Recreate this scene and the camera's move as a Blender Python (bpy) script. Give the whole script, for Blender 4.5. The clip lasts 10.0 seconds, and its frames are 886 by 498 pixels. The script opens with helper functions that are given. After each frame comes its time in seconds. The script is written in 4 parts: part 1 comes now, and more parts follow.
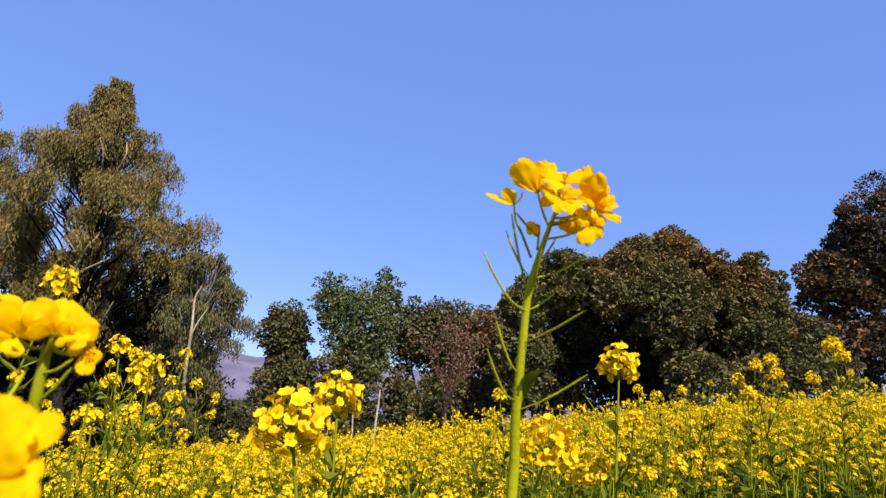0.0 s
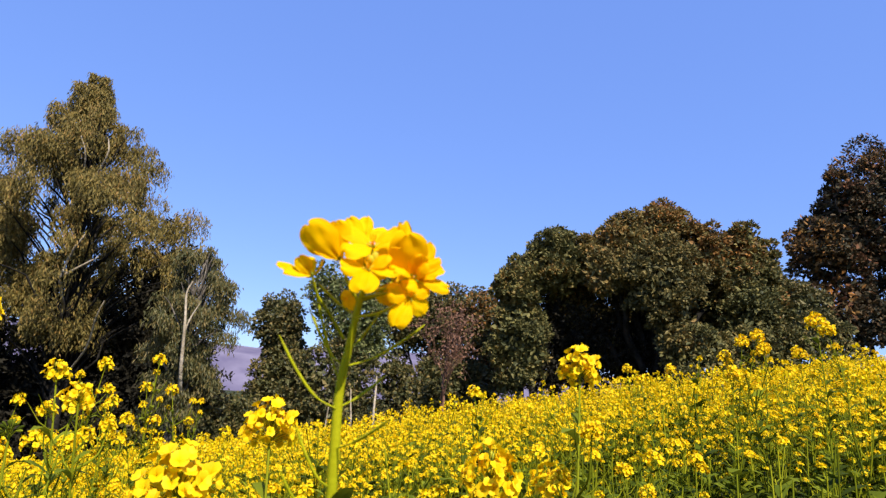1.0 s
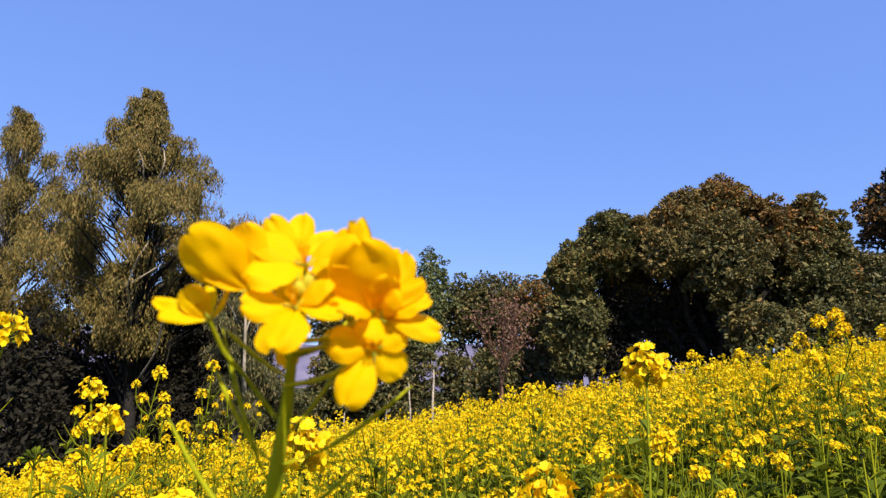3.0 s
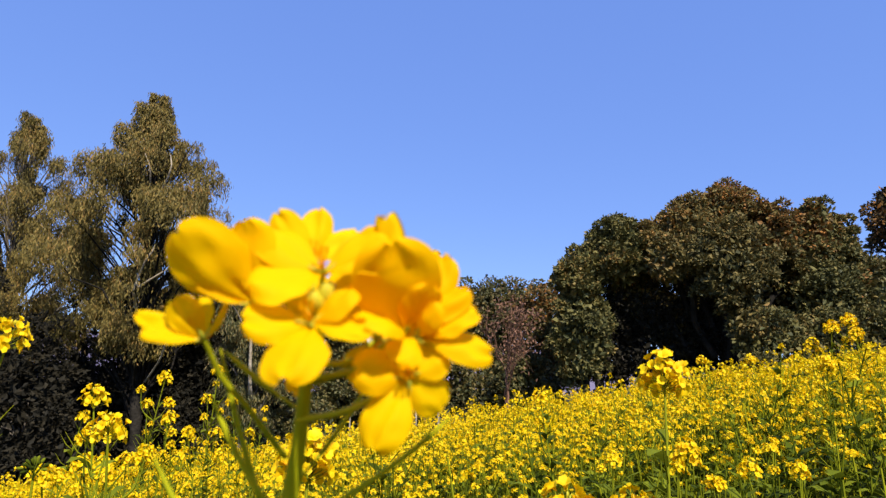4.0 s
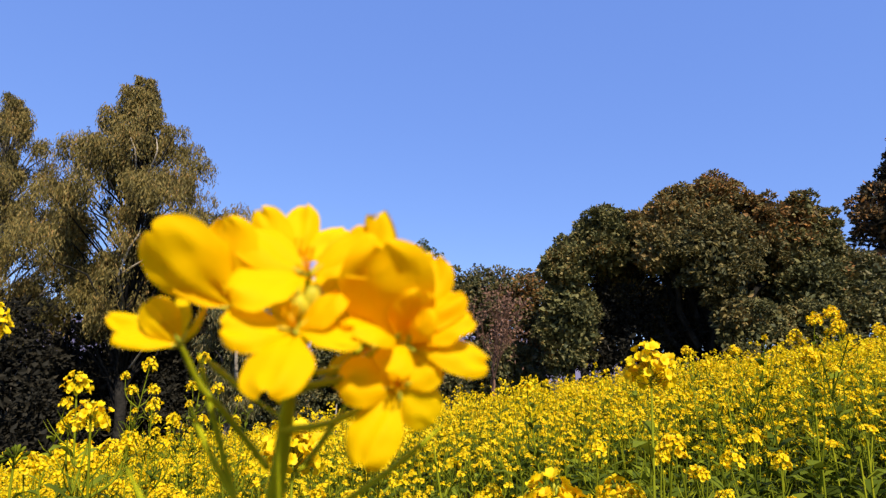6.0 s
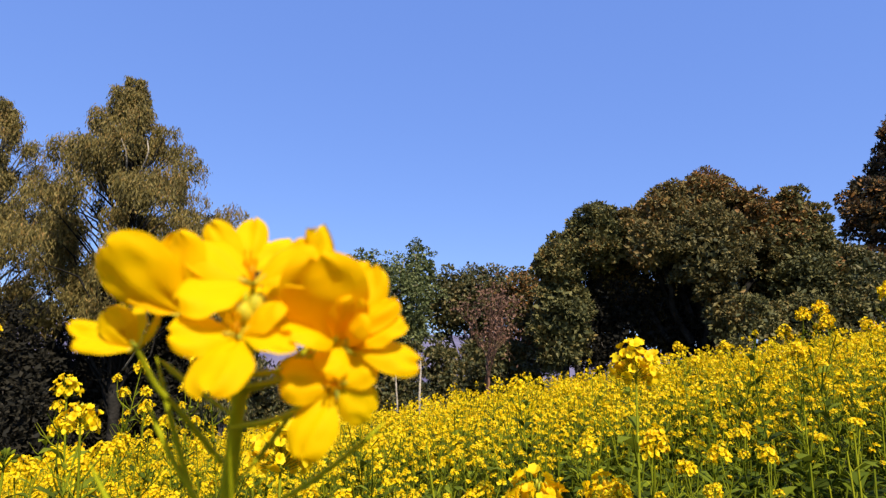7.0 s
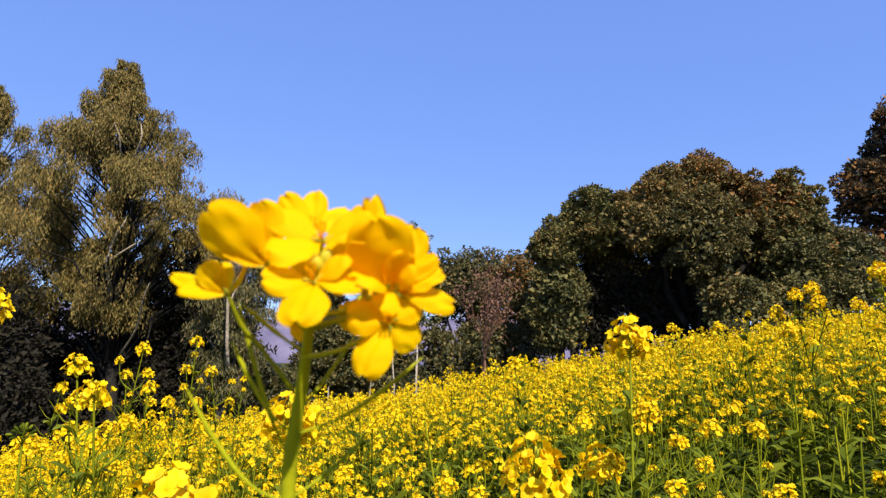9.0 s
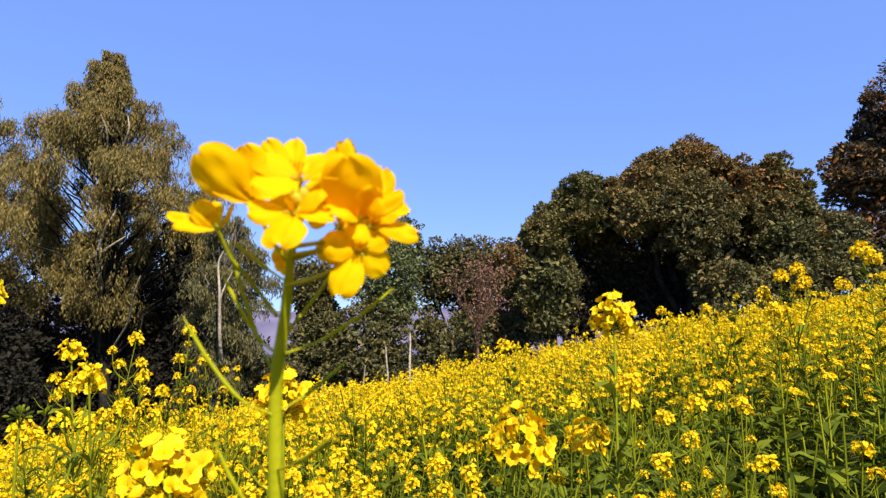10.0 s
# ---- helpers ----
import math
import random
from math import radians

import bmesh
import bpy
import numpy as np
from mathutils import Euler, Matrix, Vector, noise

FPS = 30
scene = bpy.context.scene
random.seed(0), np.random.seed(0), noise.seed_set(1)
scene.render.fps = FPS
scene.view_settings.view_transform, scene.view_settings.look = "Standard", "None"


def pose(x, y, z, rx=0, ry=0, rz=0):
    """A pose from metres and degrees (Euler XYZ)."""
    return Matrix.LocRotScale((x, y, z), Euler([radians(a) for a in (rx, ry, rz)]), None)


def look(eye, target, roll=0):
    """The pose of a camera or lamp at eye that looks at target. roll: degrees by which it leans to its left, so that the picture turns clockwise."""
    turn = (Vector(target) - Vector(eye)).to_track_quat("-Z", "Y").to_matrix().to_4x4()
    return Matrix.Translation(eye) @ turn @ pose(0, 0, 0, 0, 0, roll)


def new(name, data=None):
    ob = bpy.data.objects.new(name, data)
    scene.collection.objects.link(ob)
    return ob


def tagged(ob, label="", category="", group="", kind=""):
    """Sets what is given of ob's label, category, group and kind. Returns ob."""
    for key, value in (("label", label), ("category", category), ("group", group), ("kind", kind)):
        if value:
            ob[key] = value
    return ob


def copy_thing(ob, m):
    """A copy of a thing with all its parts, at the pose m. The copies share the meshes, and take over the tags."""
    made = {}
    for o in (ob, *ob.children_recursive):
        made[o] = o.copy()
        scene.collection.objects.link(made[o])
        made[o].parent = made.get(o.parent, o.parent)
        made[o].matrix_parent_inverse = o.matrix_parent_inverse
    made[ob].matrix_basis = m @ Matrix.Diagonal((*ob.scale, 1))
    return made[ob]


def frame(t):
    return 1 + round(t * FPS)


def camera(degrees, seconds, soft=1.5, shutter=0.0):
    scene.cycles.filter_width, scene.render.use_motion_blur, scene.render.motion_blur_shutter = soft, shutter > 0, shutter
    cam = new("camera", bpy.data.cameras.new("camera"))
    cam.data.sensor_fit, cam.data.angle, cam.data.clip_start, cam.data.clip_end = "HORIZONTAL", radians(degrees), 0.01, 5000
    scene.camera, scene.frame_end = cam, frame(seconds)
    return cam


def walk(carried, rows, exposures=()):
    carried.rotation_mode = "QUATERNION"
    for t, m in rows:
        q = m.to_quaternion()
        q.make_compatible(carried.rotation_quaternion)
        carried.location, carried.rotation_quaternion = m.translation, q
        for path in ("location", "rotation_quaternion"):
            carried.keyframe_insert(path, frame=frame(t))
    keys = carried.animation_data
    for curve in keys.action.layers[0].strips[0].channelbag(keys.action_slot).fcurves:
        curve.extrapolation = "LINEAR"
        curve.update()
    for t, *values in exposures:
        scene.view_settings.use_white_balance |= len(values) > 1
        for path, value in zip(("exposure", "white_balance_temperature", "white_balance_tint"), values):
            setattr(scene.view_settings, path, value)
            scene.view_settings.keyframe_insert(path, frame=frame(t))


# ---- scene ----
LENS = 71.15
cam = camera(LENS, 10.0, soft=1.35)
PATH = [
    (0.0, pose(-0.0891, -0.1123, 1.1846, 105.44, -5.96, -3.25)),
    (0.1, pose(-0.0851, -0.1105, 1.1884, 105.39, -5.85, -3.32)),
    (0.2, pose(-0.0785, -0.1075, 1.1946, 105.30, -5.66, -3.45)),
    (0.3, pose(-0.0679, -0.1028, 1.2047, 105.16, -5.36, -3.64)),
    (0.4, pose(-0.0569, -0.0978, 1.2151, 105.02, -5.04, -3.85)),
    (0.5, pose(-0.0450, -0.0925, 1.2264, 104.86, -4.70, -4.07)),
    (1.0, pose(-0.0174, -0.0679, 1.2396, 103.78, -3.26, -3.17)),
    (1.5, pose(0.0091, -0.0404, 1.2544, 102.86, -2.73, -2.71)),
    (2.0, pose(0.0117, -0.0135, 1.2580, 101.94, -2.30, -0.70)),
    (2.5, pose(0.0090, 0.0078, 1.2606, 102.46, -1.52, 0.94)),
    (3.0, pose(-0.0006, 0.0189, 1.2659, 102.78, -1.37, 2.13)),
    (4.5, pose(-0.0105, 0.0473, 1.2710, 103.23, -1.49, 2.64)),
    (5.0, pose(-0.0131, 0.0460, 1.2688, 102.76, -1.42, 1.75)),
    (5.5, pose(-0.0135, 0.0497, 1.2735, 102.23, -2.07, 1.54)),
    (7.0, pose(-0.0001, 0.0392, 1.2744, 102.00, -1.21, 0.95)),
    (7.5, pose(-0.0077, 0.0382, 1.2734, 101.59, -1.39, 0.57)),
    (8.0, pose(-0.0015, 0.0397, 1.2720, 101.52, -0.91, 0.73)),
    (8.5, pose(-0.0074, 0.0248, 1.2709, 101.22, -1.19, 0.57)),
    (9.0, pose(-0.0065, 0.0146, 1.2651, 100.51, -0.93, 0.60)),
    (9.5, pose(-0.0023, 0.0082, 1.2580, 100.00, -0.49, 0.54)),
    (10.0, pose(0.0000, 0.0000, 1.2500, 99.50, -0.00, 0.00)),
]
walk(cam, PATH, exposures=((0.0, 0.39), (0.5, 0.48), (2.0, 0.54), (3.0, 0.46), (5.5, 0.36), (8.0, 0.36), (9.0, 0.46), (10.0, 0.58)))
# a phone lens focused on the field: only what is a hand's width away turns soft
cam.data.dof.use_dof = True
cam.data.dof.focus_distance = 1.6
cam.data.dof.aperture_fstop = 28.0

# ---- light ----
SUN_ELEV, SUN_TURN = 46.0, 158.0
world = bpy.data.worlds.new("clear_sky")
scene.world = world
world.use_nodes = True
wn = world.node_tree
sky = wn.nodes.new("ShaderNodeTexSky")
sky.sky_type = "NISHITA"
sky.sun_disc = False
sky.sun_elevation = radians(SUN_ELEV)
sky.sun_rotation = radians(SUN_TURN)
sky.altitude = 300
sky.air_density = 1.0
sky.dust_density = 0.0
sky.ozone_density = 3.0
even = wn.nodes.new("ShaderNodeMix")
even.data_type = "RGBA"
even.inputs[0].default_value = 0.6
even.inputs[7].default_value = (1.01, 1.91, 5.65, 1)
wn.links.new(sky.outputs["Color"], even.inputs[6])
wn.links.new(even.outputs[2], wn.nodes["Background"].inputs["Color"])
wn.nodes["Background"].inputs["Strength"].default_value = 0.14
sun = new("sun", bpy.data.lights.new("sun", "SUN"))
sun.data.energy = 5.35
sun.data.angle = radians(0.53)
sun.data.color = (1.0, 0.94, 0.84)
az, el = radians(SUN_TURN), radians(SUN_ELEV)
sun_dir = Vector((math.sin(az) * math.cos(el), math.cos(az) * math.cos(el), math.sin(el)))
sun.matrix_world = look(sun_dir * 50, (0, 0, 0))


# ---- materials ----
def material(name, colours, rough=0.6, scale=20.0, through_light=0.0, bump=0.0, vary="island", amount=0.6, spec=0.3, bump_scale=3.0):
    """Noise and a random value for each piece run through a ramp of colours."""
    m = bpy.data.materials.new(name)
    m.use_nodes = True
    nt = m.node_tree
    n, l = nt.nodes, nt.links
    bsdf = n["Principled BSDF"]
    bsdf.inputs["Roughness"].default_value = rough
    bsdf.inputs["Specular IOR Level"].default_value = spec
    co = n.new("ShaderNodeTexCoord")
    tex = n.new("ShaderNodeTexNoise")
    tex.inputs["Scale"].default_value = scale
    tex.inputs["Detail"].default_value = 4.0
    l.new(co.outputs["Object"], tex.inputs["Vector"])
    value = tex.outputs["Fac"]
    if vary:
        if vary == "island":
            rnd = n.new("ShaderNodeNewGeometry").outputs["Random Per Island"]
        else:
            rnd = n.new("ShaderNodeObjectInfo").outputs["Random"]
        mix = n.new("ShaderNodeMix")
        mix.inputs[0].default_value = amount
        l.new(tex.outputs["Fac"], mix.inputs[2])
        l.new(rnd, mix.inputs[3])
        value = mix.outputs[0]
    ramp = n.new("ShaderNodeValToRGB")
    e = ramp.color_ramp.elements
    lo, hi = (0.15, 0.85) if vary else (0.3, 0.7)
    for i, c in enumerate(colours):
        p = lo + (hi - lo) * i / max(1, len(colours) - 1)
        k = e[i] if i < 2 else e.new(p)
        k.position = p
        k.color = (*c, 1)
    l.new(value, ramp.inputs["Fac"])
    l.new(ramp.outputs["Color"], bsdf.inputs["Base Color"])
    if bump:
        fine = n.new("ShaderNodeTexNoise")
        fine.inputs["Scale"].default_value = scale * bump_scale
        fine.inputs["Detail"].default_value = 3.0
        l.new(co.outputs["Object"], fine.inputs["Vector"])
        b = n.new("ShaderNodeBump")
        b.inputs["Strength"].default_value = bump
        b.inputs["Distance"].default_value = 0.3 / scale
        l.new(fine.outputs["Fac"], b.inputs["Height"])
        l.new(b.outputs["Normal"], bsdf.inputs["Normal"])
    if through_light:
        tr = n.new("ShaderNodeBsdfTranslucent")
        l.new(ramp.outputs["Color"], tr.inputs["Color"])
        ms = n.new("ShaderNodeMixShader")
        ms.inputs[0].default_value = through_light
        l.new(bsdf.outputs[0], ms.inputs[1])
        l.new(tr.outputs[0], ms.inputs[2])
        l.new(ms.outputs[0], n["Material Output"].inputs["Surface"])
    return m


PETAL = material("petal", [(0.97, 0.535, 0.0), (0.98, 0.58, 0.0), (0.98, 0.63, 0.001)], 0.65, 160, 0.43, 0.06, "object", 0.6, 0.05)
PETAL_FIELD = material("field_petal", [(0.87, 0.515, 0.001), (0.89, 0.595, 0.002), (0.92, 0.70, 0.004)], 0.6, 30, 0.32, 0, "island", 0.7, 0.2)
STEM = material("stem", [(0.25, 0.26, 0.005), (0.36, 0.355, 0.007), (0.48, 0.44, 0.010)], 0.6, 40, 0.05, 0.15, "object", 0.4, 0.08)
STEM_FIELD = material("field_stem", [(0.070, 0.088, 0.004), (0.170, 0.185, 0.007), (0.34, 0.325, 0.013)], 0.65, 8, 0.1, 0, "island", 0.6, 0.06)
LEAF = material("mustard_leaf", [(0.024, 0.035, 0.003), (0.092, 0.115, 0.007), (0.235, 0.255, 0.015)], 0.7, 25, 0.25, 0.3, "object", 0.5, 0.06)
LEAF_FIELD = material("field_leaf", [(0.024, 0.035, 0.003), (0.092, 0.115, 0.007), (0.235, 0.255, 0.015)], 0.7, 6, 0.25, 0, "island", 0.6, 0.06)
BUD = material("bud", [(0.35, 0.40, 0.03), (0.55, 0.48, 0.02), (0.75, 0.55, 0.02)], 0.55, 90, 0.15, 0.1, "island", 0.6)
EUC_LEAF = material("eucalyptus_leaf", [(0.033, 0.028, 0.009), (0.114, 0.088, 0.021), (0.250, 0.185, 0.047), (0.32, 0.165, 0.044)], 0.6, 0.9, 0.18, 0, "island", 0.5, 0.2)
DARK_LEAF = material("dark_leaf", [(0.028, 0.031, 0.014), (0.076, 0.076, 0.025), (0.190, 0.158, 0.048), (0.32, 0.150, 0.038)], 0.6, 0.45, 0.12, 0, "island", 0.4, 0.18)
DOME_LEAF = material("dome_leaf", [(0.026, 0.028, 0.013), (0.080, 0.074, 0.025), (0.215, 0.155, 0.047), (0.42, 0.165, 0.040)], 0.6, 0.35, 0.12, 0, "island", 0.36, 0.18)
RUSSET_LEAF = material("russet_leaf", [(0.06, 0.045, 0.016), (0.20, 0.105, 0.030), (0.42, 0.17, 0.040)], 0.6, 0.8, 0.15, 0, "island", 0.6, 0.18)
GREEN_LEAF = material("green_leaf", [(0.034, 0.046, 0.015), (0.105, 0.122, 0.038), (0.25, 0.250, 0.090)], 0.55, 0.6, 0.2, 0, "island", 0.6, 0.2)
# near-black leaf colour: the deep shade of the thickets is painted in
SHADE_PAINTED_LEAF = material("shade_painted_leaf", [(0.013, 0.012, 0.009), (0.023, 0.020, 0.013), (0.044, 0.035, 0.020)], 0.7, 0.5, 0.1, 0, "island", 0.5, 0.08)
DUSK_LEAF = material("dusk_leaf", [(0.017, 0.018, 0.012), (0.036, 0.033, 0.017), (0.090, 0.056, 0.026), (0.24, 0.088, 0.040)], 0.6, 0.4, 0.1, 0, "island", 0.4, 0.15)
BROWN_LEAF = material("brown_leaf", [(0.030, 0.034, 0.012), (0.095, 0.090, 0.027), (0.22, 0.150, 0.046)], 0.55, 0.5, 0.15, 0, "island", 0.6, 0.3)
RUST_TWIG = material("rust_twig", [(0.10, 0.052, 0.034), (0.17, 0.085, 0.052), (0.26, 0.135, 0.082)], 0.8, 2.0, 0, 0, "island", 0.6, 0.2)
BARK = material("bark", [(0.055, 0.045, 0.033), (0.11, 0.09, 0.07), (0.19, 0.16, 0.125)], 0.85, 2.5, 0, 0.6, None, 0, 0.2)
# bark taken down to near black: shade on the trunks is put into the colour
SHADE_PAINTED_BARK = material("shade_painted_bark", [(0.010, 0.009, 0.007), (0.020, 0.017, 0.013), (0.036, 0.030, 0.023)], 0.9, 2.5, 0, 0.6, None, 0, 0.1)
PALE_BARK = material("pale_bark", [(0.24, 0.185, 0.12), (0.37, 0.295, 0.20), (0.49, 0.40, 0.29)], 0.8, 2.0, 0, 0.5, None, 0, 0.2)
SOIL = material("soil", [(0.022, 0.030, 0.008), (0.042, 0.046, 0.015), (0.068, 0.064, 0.024)], 0.95, 1.3, 0, 0.8, None, 0, 0.1)
# lilac ridge colour with the haze of distance painted into it
PAINTED_HAZE = material("haze_painted_hill", [(0.11, 0.095, 0.150), (0.15, 0.130, 0.185), (0.20, 0.175, 0.235)], 0.95, 0.04, 0, 0, None, 0, 0.0)


# ---- geometry helpers ----
class Geo:
    """Quads with a material number each."""

    def __init__(self):
        self.v, self.q, self.m, self.n = [], [], [], 0

    def add(self, v, q, mat=0):
        v, q = np.asarray(v, float), np.asarray(q, int)
        self.v.append(v)
        self.q.append(q + self.n)
        self.m.append(np.full(len(q), mat) if np.isscalar(mat) else np.asarray(mat))
        self.n += len(v)
        return self

    def put(self, other, turn, at, scale=1.0):
        v, q, m = other.arrays()
        return self.add(v @ (np.asarray(turn).T * scale) + np.asarray(at), q, m)

    def arrays(self):
        return np.concatenate(self.v), np.concatenate(self.q), np.concatenate(self.m)

    def mesh(self, name, mats, smooth=True):
        v, q, m = self.arrays()
        return mesh_from(name, v, q, m, mats, smooth)


def mesh_from(name, v, q, m, mats, smooth=True):
    me = bpy.data.meshes.new(name)
    me.vertices.add(len(v))
    me.vertices.foreach_set("co", np.ascontiguousarray(v, np.float32).ravel())
    me.loops.add(len(q) * 4)
    me.loops.foreach_set("vertex_index", np.ascontiguousarray(q, np.int32).ravel())
    me.polygons.add(len(q))
    me.polygons.foreach_set("loop_start", np.arange(0, len(q) * 4, 4, dtype=np.int32))
    me.polygons.foreach_set("material_index", np.ascontiguousarray(m, np.int32))
    me.polygons.foreach_set("use_smooth", np.full(len(q), smooth))
    for k in mats:
        me.materials.append(k)
    me.update(calc_edges=True)
    return me


def part(name, me, parent, m=None, label=""):
    ob = new(name, me)
    ob.parent = parent
    if m is not None:
        ob.matrix_basis = m
    return tagged(ob, label)


def turn_to(axis, spin=0.0):
    """3 x 3 turn that takes +z to axis, after a spin about z in degrees."""
    q = Vector((0, 0, 1)).rotation_difference(Vector(axis).normalized())
    return np.array((q.to_matrix() @ Matrix.Rotation(radians(spin), 3, "Z")))


def mat4(turn, at, scale=1.0):
    m = Matrix([list(r) for r in np.asarray(turn) * scale]).to_4x4()
    m.translation = Vector([float(a) for a in at])
    return m


def tube(geo, pts, radii, sides=6, mat=0):
    pts = np.asarray(pts, float)
    radii = np.broadcast_to(np.asarray(radii, float), (len(pts),))
    tang = np.gradient(pts, axis=0)
    tang /= np.linalg.norm(tang, axis=1, keepdims=True) + 1e-12
    ref = np.array([0.31, 0.95, 0.05]) if abs(tang[0][1]) < 0.9 else np.array([1.0, 0, 0])
    rings = []
    a = np.arange(sides) * 2 * np.pi / sides
    for p, t, r in zip(pts, tang, radii):
        u = np.cross(t, ref)
        u /= np.linalg.norm(u) + 1e-12
        w = np.cross(t, u)
        rings.append(p + r * (np.cos(a)[:, None] * u + np.sin(a)[:, None] * w))
    v = np.concatenate(rings)
    q = []
    for i in range(len(pts) - 1):
        for j in range(sides):
            k = (j + 1) % sides
            q.append((i * sides + j, i * sides + k, (i + 1) * sides + k, (i + 1) * sides + j))
    return geo.add(v, q, mat)


def bend(pts, n=8):
    """A smooth line through a few points."""
    p = np.asarray(pts, float)
    p = np.vstack([2 * p[0] - p[1], p, 2 * p[-1] - p[-2]])
    out = []
    for i in range(1, len(p) - 2):
        for s in np.linspace(0, 1, n, endpoint=False):
            a, b, c, d = p[i - 1:i + 3]
            out.append(0.5 * (2 * b + (c - a) * s + (2 * a - 5 * b + 4 * c - d) * s * s + (3 * b - a - 3 * c + d) * s ** 3))
    out.append(p[-2])
    return np.array(out)


def smooth(a, b, s):
    t = np.clip((s - a) / (b - a), 0, 1)
    return t * t * (3 - 2 * t)


def petal(length, width, opened, curl, nu, nv, rng, ripple=0.06, claw=0.22, broad=0.70, neck=0.13):
    """One petal with a narrow claw and a broad round blade; it grows along +z and opens towards +x."""
    if nu == 1:
        c, t = math.sin(radians(opened)), math.cos(radians(opened))
        return np.array([(0, 0, 0), (c * length * 0.6, -width * 0.5, t * length * 0.6), (c * length, 0, t * length * 0.9), (c * length * 0.6, width * 0.5, t * length * 0.6)]), np.array([(0, 1, 2, 3)])
    s = np.linspace(0, 1, nu + 1)
    th = np.radians(10 + (opened - 10) * smooth(0.12, 0.5, s) + curl * s ** 2)
    step = length / nu
    x = np.concatenate([[0], np.cumsum(np.sin(th[:-1]) * step)])
    z = np.concatenate([[0], np.cumsum(np.cos(th[:-1]) * step)])
    w = (neck + (1 - neck) * smooth(claw, broad, s)) * np.sqrt(np.clip(1 - (np.clip(s - 0.66, 0, 1) / 0.36) ** 2, 0.05 if nu > 5 else 0.34, 1)) * width / 2
    ph = rng.uniform(0, 6.28, 3)
    v, q = [], []
    for i in range(nu + 1):
        for j in range(nv + 1):
            t = 2 * j / nv - 1
            lift = ripple * length * smooth(0.3, 1, s[i]) * (0.9 * t * t + 0.5 * math.sin(3 * t + ph[0]) + 0.35 * math.sin(7 * t + ph[1]) * abs(t))
            v.append((x[i] - lift * math.cos(th[i]), w[i] * t, z[i] + lift * math.sin(th[i])))
    for i in range(nu):
        for j in range(nv):
            a = i * (nv + 1) + j
            q.append((a, a + 1, a + nv + 2, a + nv + 1))
    return np.array(v), np.array(q)


def spin_z(deg):
    c, s = math.cos(radians(deg)), math.sin(radians(deg))
    return np.array([[c, -s, 0], [s, c, 0], [0, 0, 1.0]])


def ground_z(x, y):
    """The field rises evenly to the east and levels out far away."""
    x, y = np.asarray(x, float), np.asarray(y, float)
    far = np.maximum(0, np.hypot(x, y) - 45) / 60
    return 5.46 * np.tanh(x / 30) * np.exp(-far ** 2)


# ---- ground and distance ----
def build_ground():
    r = np.concatenate([np.linspace(0, 40, 54), np.geomspace(42, 2500, 26)])
    ax = np.concatenate([-r[:0:-1], r])
    gx, gy = np.meshgrid(ax, ax)
    gz = ground_z(gx, gy)
    gz = gz + np.array([[0.03 * noise.noise((x * 0.9, y * 0.9, 0)) for x, y in zip(a, b)] for a, b in zip(gx, gy)])
    n = len(ax)
    i, j = np.meshgrid(np.arange(n - 1), np.arange(n - 1))
    a = (j * n + i).ravel()
    q = np.stack([a, a + 1, a + n + 1, a + n], 1)
    me = mesh_from("ground", np.stack([gx, gy, gz], 2).reshape(-1, 3), q, np.zeros(len(q)), [SOIL])
    tagged(new("ground", me), "brown soil with low green weeds under the crop", "ground", kind="structure")


def build_hills():
    ang = np.radians(np.linspace(-75, 75, 160))
    v, rows = [], 5
    for k in range(rows):
        for a in ang:
            d = 420 + 60 * k
            top = 36 + 9 * noise.noise((a * 5, 1.3, 0)) + 4 * noise.noise((a * 22, 4.1, 0)) + 1.5 * noise.noise((a * 90, 2.2, 0)) - 9 * math.sin(a)
            h = top * (0.0, 0.72, 1.0, 0.95, 0.5)[k] - (6 if k == 0 else 0)
            v.append((math.sin(a) * d, math.cos(a) * d, h))
    n = len(ang)
    q = [(k * n + i, k * n + i + 1, (k + 1) * n + i + 1, (k + 1) * n + i) for k in range(rows - 1) for i in range(n - 1)]
    me = mesh_from("backdrop", np.array(v), np.array(q), np.zeros(len(q)), [PAINTED_HAZE])
    tagged(new("backdrop", me), "wooded ridge far beyond the trees with haze painted in as lilac", "hills", kind="structure")


build_ground()
build_hills()


# ---- trees ----
def leaf_quads(at, along, length, width, rng, fold=0.15):
    """Diamond leaves, one at each place, pointing along the given ways."""
    n = len(at)
    along = along / (np.linalg.norm(along, axis=1, keepdims=True) + 1e-9)
    side = np.cross(along, rng.normal(size=(n, 3)))
    side /= np.linalg.norm(side, axis=1, keepdims=True) + 1e-9
    up = np.cross(side, along)
    L = (length * rng.uniform(0.6, 1.3, n))[:, None]
    W = (width * rng.uniform(0.6, 1.3, n))[:, None]
    v = np.stack([at, at + along * L * 0.45 + side * W * 0.5 + up * W * fold, at + along * L, at + along * L * 0.45 - side * W * 0.5 + up * W * fold], 1)
    return v.reshape(-1, 3), np.arange(4 * n).reshape(n, 4)


def limb(geo, a, b, r0, r1, rng, sides=6, wob=0.06):
    a, b = np.asarray(a, float), np.asarray(b, float)
    n = 5
    s = np.linspace(0, 1, n)[:, None]
    d = np.linalg.norm(b - a)
    p = a + (b - a) * s + np.concatenate([[[0, 0, 0]], rng.normal(size=(n - 2, 3)) * wob * d * 0.5, [[0, 0, 0]]])
    p[:, 2] += (np.sin(s[:, 0] * np.pi) * 0.08 * d)
    tube(geo, bend(p, 2), np.linspace(r0, r1, (n - 1) * 2 + 1), sides)
    return p


